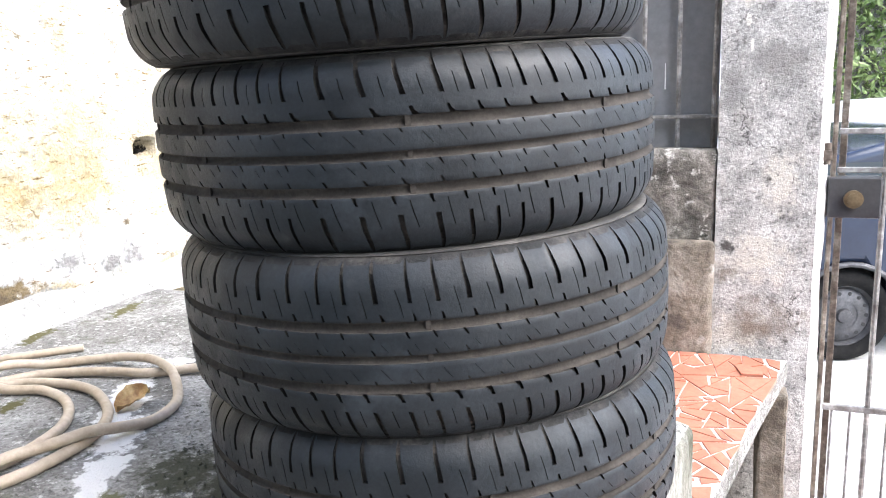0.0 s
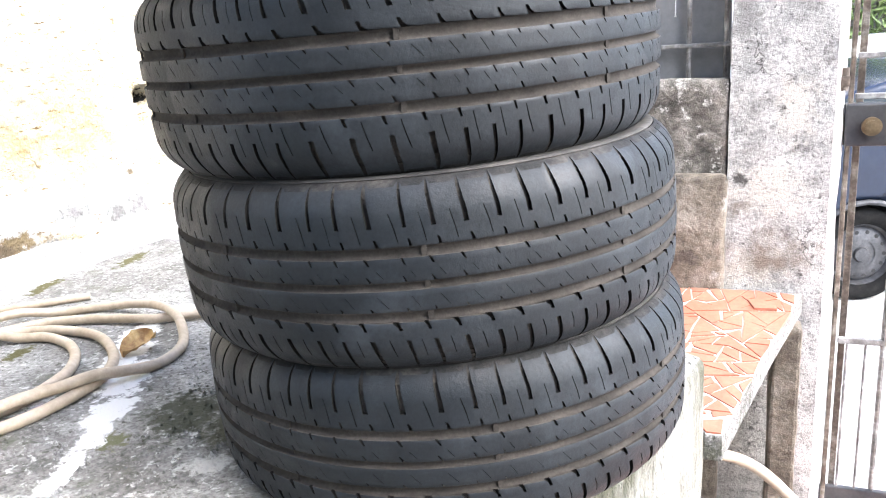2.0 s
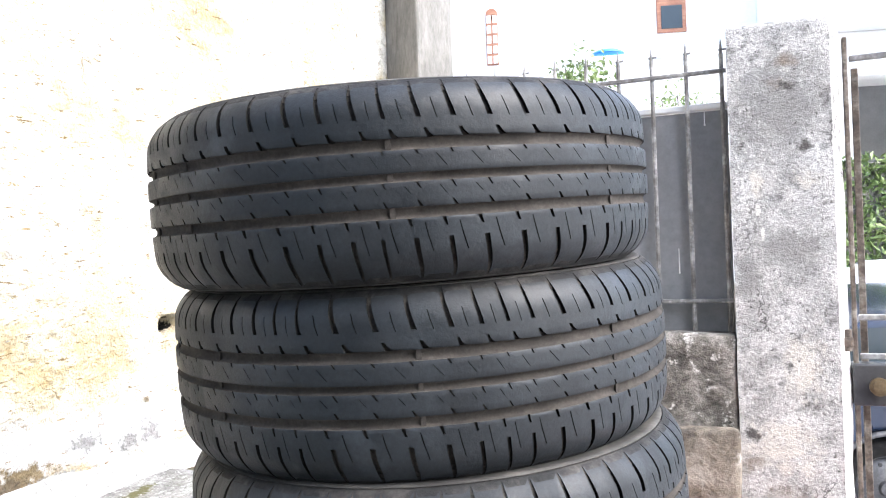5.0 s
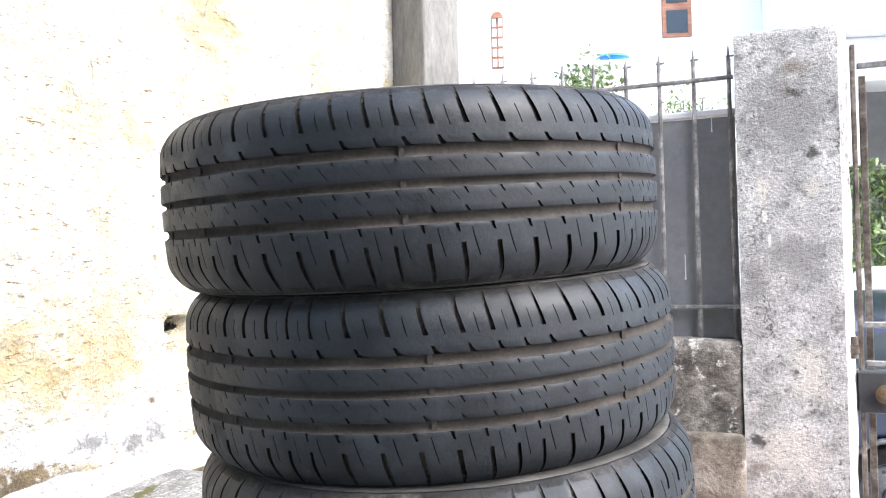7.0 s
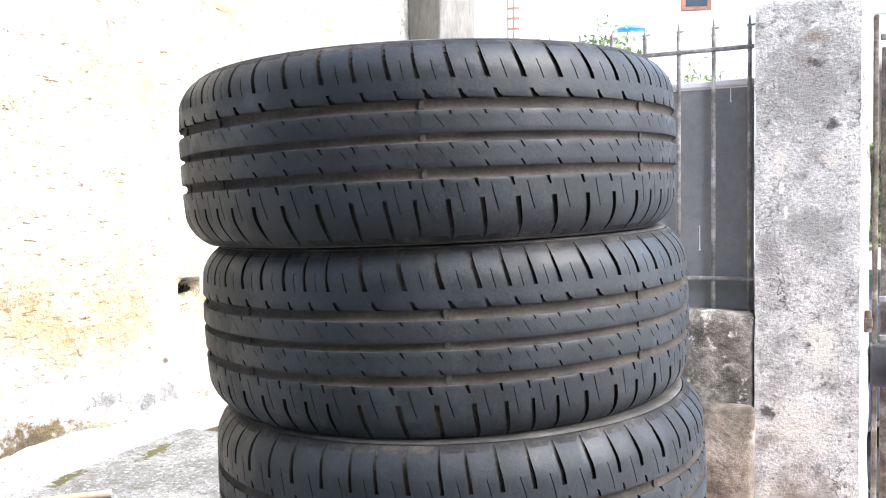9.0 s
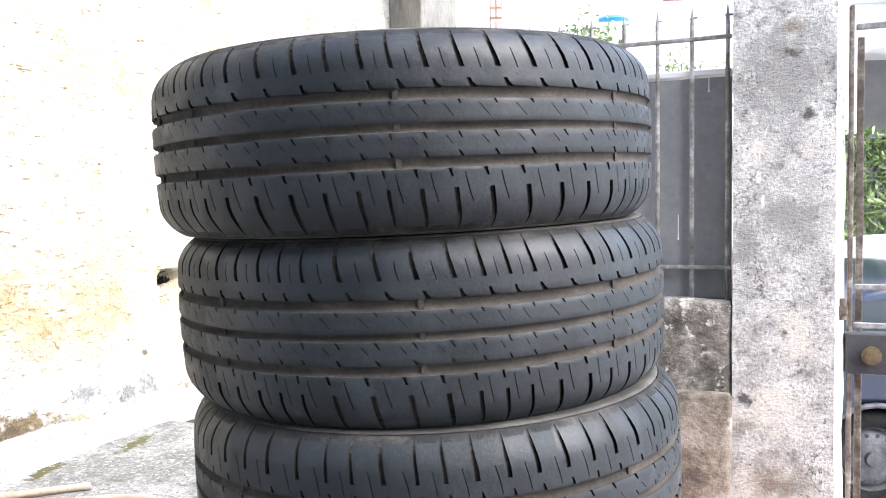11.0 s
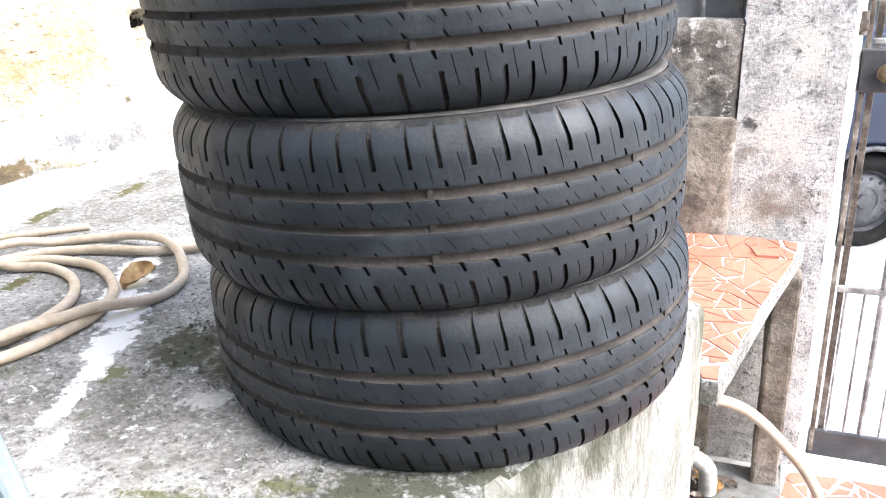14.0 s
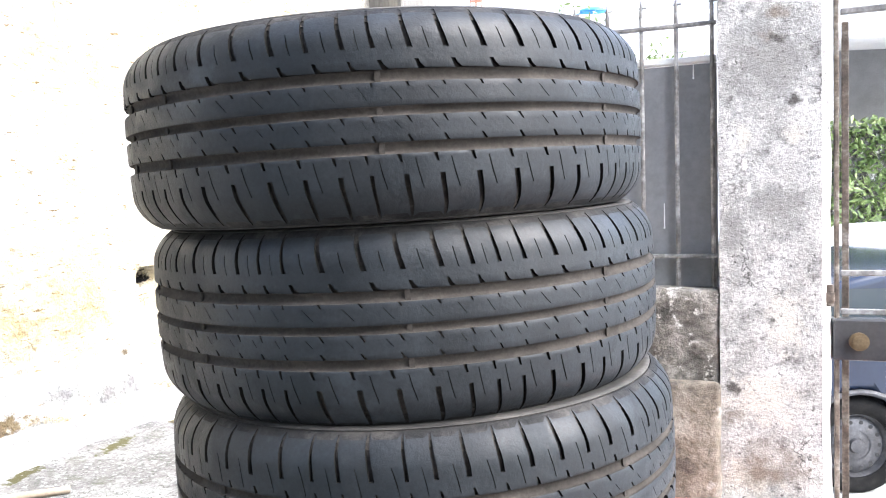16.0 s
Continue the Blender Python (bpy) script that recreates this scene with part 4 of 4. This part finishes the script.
fall = tube([(-0.10, -0.45, 0.40), (0.0, -0.40, 0.385), (0.07, -0.36, 0.345), (0.142, -0.35, 0.275), (0.195, -0.36, 0.21), (0.235, -0.38, 0.12), (0.26, -0.42, 0.03), (0.29, -0.50, 0.026), (0.34, -0.62, 0.026)], 0.0105)
yard(tagged(mesh_object("garden_hose", fall, HOSE, 60), "cream hose hanging from the bench down to the floor", "hose"))


def leaf(length, width, curl, seed):
    r = random.Random(seed)
    bm = bmesh.new()
    rows = []
    for i in range(11):
        t = i / 10
        w = width * math.sin(math.pi * min(1, t * 0.93 + 0.03)) ** 0.8 * (1 + 0.12 * r.uniform(-1, 1))
        rows.append([bm.verts.new((t * length - length / 2, s * w, curl * (abs(s) ** 1.5) + 0.35 * curl * math.sin(3 * t) + 0.002 * r.uniform(-1, 1))) for s in (-1, -0.5, 0, 0.5, 1)])
    for a, b in zip(rows, rows[1:]):
        for k in range(4):
            bm.faces.new((a[k], a[k + 1], b[k + 1], b[k]))
    low = bmesh.ops.duplicate(bm, geom=bm.faces[:])
    for v in low["geom"]:
        if isinstance(v, bmesh.types.BMVert):
            v.co.z -= 0.0008
    return bm


dry = tagged(mesh_object("fallen_leaf", leaf(0.068, 0.022, 0.016, 2), DRYLEAF, 60), "curled dry tan leaf beside the hose", "leaf")
dry.matrix_world = pose(-0.572, 1.128, SLAB + 0.008, 16, -12, 62)

rnd = random.Random(77)
bm = bmesh.new()
for k in range(5200):
    x, y = rnd.uniform(-0.62, 0.10), rnd.uniform(0.36, 1.15)
    if x > -0.36 + 0.62 * (y - 0.0) - 0.02 or math.hypot(x + 0.02, y - 0.89) < 0.262:
        continue
    if noise.noise(Vector((x * 6, y * 6, 1))) < rnd.uniform(-0.5, 0.35):
        continue
    q = rnd.uniform(0.0012, 0.0036)
    turn = rnd.uniform(0, 6.28)
    ring = [bm.verts.new((x + q * rnd.uniform(0.7, 1.2) * math.cos(turn + a), y + q * rnd.uniform(0.7, 1.2) * math.sin(turn + a), SLAB + 0.0005)) for a in (0, 1.25, 2.5, 3.75, 5.0)]
    tip = bm.verts.new((x + rnd.uniform(-0.3, 0.3) * q, y + rnd.uniform(-0.3, 0.3) * q, SLAB + 0.002 + q * rnd.uniform(0.5, 1.0)))
    for a, b in zip(ring, ring[1:] + ring[:1]):
        bm.faces.new((a, b, tip))
tagged(mesh_object("exposed_grit", bm, CONCRETE, 60), "exposed grey grit standing out of the worn concrete", "grit", kind="stuff")

# ---- street: pole ----
pole = tagged(mesh_object("utility_pole", divided(boxed(-0.114, 0.114, -0.114, 0.114, STREET, 7.0, 0.012), 0.25), POLE), "square weathered concrete utility pole beside the wall", "utility pole")
pole.matrix_world = pose(-0.40, 3.54, 0, 0, 0, 50)


# ---- street: houses ----
def window(parent, x0, x1, z0, z1, y, rows, cols, arched=False, fill=GLASS):
    """A wooden window with panes, set into a wall whose face lies at y."""
    w = part("window", boxed(x0, x1, y - 0.03, y + 0.05, z0, z1, 0.006), WOOD, parent, "red-brown wooden window")
    if arched:
        bm = cylinder(bmesh.new(), ((x0 + x1) / 2, y - 0.03, z1), ((x0 + x1) / 2, y + 0.05, z1), (x1 - x0) / 2, n=24)
        part("arch", bm, WOOD, w)
    dx, dz = (x1 - x0) / cols, (z1 - z0) / rows
    for i in range(cols):
        for j in range(rows):
            part("pane", boxed(x0 + dx * (i + 0.14), x0 + dx * (i + 0.86), y - 0.036, y - 0.028, z0 + dz * (j + 0.12), z0 + dz * (j + 0.88), 0.002), fill, w)
    return w


house = thing("house", "white painted house front with a red-brown arched window", "house")
part("wall", boxed(-6.0, 2.75, 9.0, 12.0, STREET, 7.0), HOUSE, house)
window(house, -0.335, -0.195, 3.45, 4.05, 9.0, 5, 2, True, GROUT)
window(house, 1.64, 1.97, 3.70, 4.75, 9.0, 3, 1)
part("downpipe", cylinder(bmesh.new(), (0.04, 8.96, STREET), (0.04, 8.96, 6.9), 0.014, n=10), GROUT, house, smooth=40)
part("roof", boxed(-6.2, 2.95, 8.8, 12.2, 7.0, 7.15, 0.02), TILE, house)
annex = thing("annex", "low white painted annex with a flat roof", "house")
part("wall", boxed(0.3, 2.6, 7.9, 8.7, STREET, 3.15), HOUSE, annex)
part("roof", boxed(0.25, 2.65, 7.85, 8.75, 3.15, 3.20, 0.01), HOUSE, annex)
tank = thing("water_tank", "blue plastic water tank lid on the annex roof", "water tank")
part("lid", lathe([(0.001, 3.312), (0.06, 3.308), (0.13, 3.290), (0.172, 3.265), (0.178, 3.250), (0.165, 3.247)], 32), BLUEPAINT, tank, smooth=50)
part("tank", lathe([(0.001, 3.198), (0.15, 3.198), (0.165, 3.255), (0.001, 3.255)], 32), BLUEPAINT, tank, smooth=50)
tank.matrix_world = pose(0.963, 8.05, 0)

house_b = thing("house", "white house with a shaded carport above a hedge", "house")
part("beam", boxed(2.753, 9.0, 7.9, 8.2, 2.86, 3.3, 0.02), HOUSE, house_b)
part("upper_wall", boxed(2.753, 9.0, 8.0, 11.0, 3.3, 5.0), HOUSE, house_b)
# Dark grey colour on the back wall stands for shade inside the carport.
part("back_wall", boxed(2.8, 9.0, 10.8, 11.0, STREET, 3.3), PANEL, house_b, "back wall coloured dark grey for the carport's shade")
part("post", boxed(2.95, 3.32, 7.9, 8.2, STREET, 2.86, 0.01), HOUSE, house_b)
part("post", boxed(3.62, 3.80, 9.2, 9.4, STREET, 2.9, 0.01), PILLAR, house_b, "grey inner post")
part("eave", boxed(2.7, 9.1, 7.6, 8.0, 3.3, 3.38, 0.01), HOUSE, house_b)


# ---- plants ----
def leaves(bm, places, size, seed):
    r = random.Random(seed)
    for p in places:
        a, b, c = r.uniform(0, 360), r.uniform(-70, 70), r.uniform(0, 360)
        m = Matrix.Translation(p) @ Euler((radians(a), radians(b), radians(c))).to_matrix().to_4x4()
        k = size * r.uniform(0.6, 1.3)
        q = [bm.verts.new(m @ Vector(v)) for v in ((-k, 0, 0), (-0.3 * k, 0.42 * k, 0.12 * k), (k, 0, 0), (-0.3 * k, -0.42 * k, 0.12 * k))]
        bm.faces.new((q[0], q[1], q[2]))
        bm.faces.new((q[0], q[2], q[3]))
    return bm


def shrub(x, y, height, spread, seed, count):
    r = random.Random(seed)
    t = thing("shrub", "young green shrub growing behind the street fence", "shrub")
    stem, tips = bmesh.new(), []
    cylinder(stem, (x, y, STREET), (x, y, height * 0.55), 0.02, 0.014, 8)
    for k in range(14):
        z0 = height * r.uniform(0.45, 0.6)
        a = r.uniform(0, 6.28)
        e = spread * r.uniform(0.25, 1.0)
        tip = Vector((x + e * math.cos(a), y + e * math.sin(a), height * r.uniform(0.82, 1.0)))
        cylinder(stem, (x, y, z0), tip, 0.008, 0.003, 6)
        tips += [Vector((x, y, z0)).lerp(tip, r.uniform(0.5, 1.02)) for _ in range(count // 14)]
    part("trunk", stem, RUST, t, "thin brown stems")
    part("crown", leaves(bmesh.new(), [p + Vector((r.gauss(0, 0.05), r.gauss(0, 0.05), r.gauss(0, 0.045))) for p in tips], 0.017, seed), LEAFGREEN, t)


shrub(0.40, 4.25, 2.29, 0.19, 4, 6500)
shrub(1.02, 4.4, 2.12, 0.28, 9, 3000)

hedge = thing("hedge", "dense green clipped ivy hedge along the street", "hedge")
part("core", boxed(2.75, 8.0, 7.1, 7.5, STREET, 1.92, 0.03), STONE, hedge)
r = random.Random(21)
places = []
for k in range(8000):
    x, z = r.uniform(2.72, 5.2), r.uniform(0.25, 1.98)
    places.append(Vector((x, 7.08 + 0.05 * noise.noise(Vector((x * 5, z * 5, 0))) + r.uniform(-0.05, 0.04), z + 0.04 * noise.noise(Vector((x * 8, 0, 0))))))
part("leaves", leaves(bmesh.new(), places, 0.042, 6), LEAFGREEN, hedge)


# ---- parked cars ----
def wheel(parent, x, y, z, r):
    w = part("wheel", lathe([(r * 0.30, 0.055), (r * 0.52, 0.05), (r * 0.60, 0.03), (r * 0.66, 0.062), (r * 0.68, 0.06), (r * 0.66, -0.08), (r * 0.2, -0.08)], 40), STEEL, parent, "grey pressed steel rim", 40)
    w.matrix_parent_inverse = Matrix()
    w.matrix_local = pose(x, y, z, 90, 0, 0)
    part("tyre", lathe([(r * 0.67, 0.066), (r * 0.74, 0.085), (r * 0.88, 0.088), (r * 0.97, 0.075), (r, 0.05), (r, -0.05), (r * 0.97, -0.075), (r * 0.88, -0.088), (r * 0.67, -0.066)], 48), SLOT, w, "black rubber tyre", 50)
    part("hub", lathe([(0.001, 0.075), (r * 0.14, 0.072), (r * 0.17, 0.055), (r * 0.32, 0.05)], 24), STEEL, w, smooth=40)
    for k in range(14):
        a = 2 * math.pi * k / 14
        c = (r * 0.49 * math.cos(a), r * 0.49 * math.sin(a))
        part("vent_hole", cylinder(bmesh.new(), (*c, 0.045), (*c, 0.0535), r * 0.042, n=10), BLACK, w)
    return w


def car(label, paint, m, r, top):
    """A car seen from its side, its front wheel at the origin; top: the outline over the wheels."""
    c = thing("car", label, "car", m)
    arch = [(1.16 * r * math.cos(a), r + 1.16 * r * math.sin(a)) for a in (math.pi * k / 14 for k in range(15))]
    rear = [(x + 2.45, z) for x, z in arch]
    under = [(-0.72, 0.30), (-0.70, 0.22)] + arch[::-1] + rear[::-1] + [(3.2, 0.25), (3.25, 0.5)]
    line = under + top[::-1]
    bm = bmesh.new()
    near = [bm.verts.new((x, -0.09, z)) for x, z in line]
    far = [bm.verts.new((x, 1.5, z)) for x, z in line]
    k = len(line)
    bm.faces.new(near)
    bm.faces.new(far[::-1])
    for i in range(k):
        bm.faces.new((near[i], far[i], far[(i + 1) % k], near[(i + 1) % k]))
    bmesh.ops.recalc_face_normals(bm, faces=bm.faces)
    edges = [e for e in bm.edges if all(v.co.y < 0 for v in e.verts) and all(v.co.z > 0.55 for v in e.verts)]
    bmesh.ops.bevel(bm, geom=edges, offset=0.06, segments=4, affect="EDGES", profile=0.6)
    part("body", bm, paint, c, smooth=35)
    bm = bmesh.new()
    for a, b in zip(arch, arch[1:]):
        cylinder(bm, (a[0], -0.095, a[1]), (b[0], -0.095, b[1]), 0.016, n=8)
    part("arch_lip", bm, STEEL, c, "bright arch lip", 40)
    wheel(c, 0, 0.0, r, r)
    wheel(c, 2.45, 0.0, r, r)
    part("arch_liner", boxed(-1.1 * r, 1.1 * r, 0.12, 1.4, 0.15, 2.1 * r), BLACK, c)
    part("arch_liner", boxed(2.45 - 1.1 * r, 2.45 + 1.1 * r, 0.12, 1.4, 0.15, 2.1 * r), BLACK, c)
    return c


LOW = [(-0.72, 0.62), (-0.60, 0.84), (-0.40, 1.02), (-0.10, 1.20), (0.35, 1.31), (2.0, 1.35), (2.75, 0.96), (3.22, 0.86)]
dark_car = car("dark blue parked car with grey steel wheels", CARPAINT, pose(1.99, 4.45, STREET, 0, 0, 4), 0.27, LOW)
part("side_window", prism([(-0.22, -0.10), (1.9, -0.10), (1.9, -0.085), (-0.22, -0.085)], 0.92, 1.16), GLASS, dark_car, "dark side glass")
part("bumper_strip", boxed(-0.70, -0.36, -0.105, -0.085, 0.46, 0.52, 0.006), BLACK, dark_car)
part("door_handle", boxed(0.42, 0.56, -0.115, -0.088, 0.80, 0.83, 0.006), STEEL, dark_car)
HIGH = [(-0.72, 0.70), (-0.5, 0.84), (0.3, 1.0), (1.4, 1.46), (2.6, 1.50), (3.1, 1.1), (3.24, 0.9)]
white_car = car("white parked car with a bluish side window drawn as a blue strip", WHITEPAINT, pose(1.62, 6.3, STREET, 0, 0, 2), 0.28, HIGH)
# Solid blue strip in place of the side window's bluish tint and reflection.
part("window_band", boxed(0.4, 3.0, -0.098, -0.085, 1.08, 1.17, 0.004), BLUEPAINT, white_car, "blue strip standing for the bluish side window")

# ---- leavings on the lower floor ----
for k in range(14):
    rr = random.Random(40 + k)
    ob = tagged(mesh_object("fallen_leaf", leaf(rr.uniform(0.03, 0.06), rr.uniform(0.008, 0.016), 0.008, k), DRYLEAF if k % 3 else RUST, 60), "withered brown leaf on the damp floor under the bench", "leaf", "leaves under the bench")
    ob.matrix_world = YARD @ pose(rr.uniform(-0.03, 0.10), rr.uniform(-0.30, -0.10), 0.018 + 0.003 * rr.random(), rr.uniform(-15, 15), rr.uniform(-15, 15), rr.uniform(0, 360))
pipe = yard(thing("drain_pipe", "dirty grey plastic drain pipe stub under the bench", "pipe"))
part("pipe", tube([(-0.08, -0.16, 0.10), (-0.03, -0.17, 0.10), (0.005, -0.175, 0.08), (0.01, -0.175, 0.02)], 0.02, 14), PVC, pipe, smooth=50)
part("collar", cylinder(bmesh.new(), (-0.05, -0.165, 0.10), (-0.02, -0.172, 0.10), 0.026, n=18), PVC, pipe, smooth=50)

# ---- plastic bin on the terrace ----
storage_bin = thing("plastic_bin", "grey-green plastic bin with pale rim standing on the concrete terrace", "bin")
bm = bmesh.new()
rings = []
for z, k in ((0.0, 0.86), (0.17, 0.97), (0.17, 1.03), (0.19, 1.03), (0.19, 0.95), (0.02, 0.82)):
    rings.append([bm.verts.new((sx * 0.19 * k, sy * 0.27 * k, z)) for sx, sy in ((1, 1), (-1, 1), (-1, -1), (1, -1))])
for a, b in zip(rings, rings[1:]):
    for k in range(4):
        bm.faces.new((a[k], a[(k + 1) % 4], b[(k + 1) % 4], b[k]))
bm.faces.new(rings[-1])
bm.faces.new(rings[0][::-1])
bmesh.ops.recalc_face_normals(bm, faces=bm.faces)
bmesh.ops.bevel(bm, geom=bm.edges[:], offset=0.004, segments=2, affect="EDGES", profile=0.5)
part("tub", bm, CRATE, storage_bin, smooth=40)
for x0, x1, y0, y1 in ((0.186, 0.200, -0.284, 0.284), (-0.200, -0.186, -0.284, 0.284), (-0.186, 0.186, 0.270, 0.284), (-0.186, 0.186, -0.284, -0.270)):
    part("rim", boxed(x0, x1, y0, y1, 0.176, 0.194, 0.004), CRATERIM, storage_bin, "pale blue-green rim")
for k in range(5):
    part("rib", boxed(0.172, 0.186, -0.2 + 0.1 * k - 0.008, -0.2 + 0.1 * k + 0.008, 0.02, 0.165, 0.003), CRATE, storage_bin)
storage_bin.matrix_world = pose(-0.391, 0.228, SLAB + 0.004, 0, 0, 45)
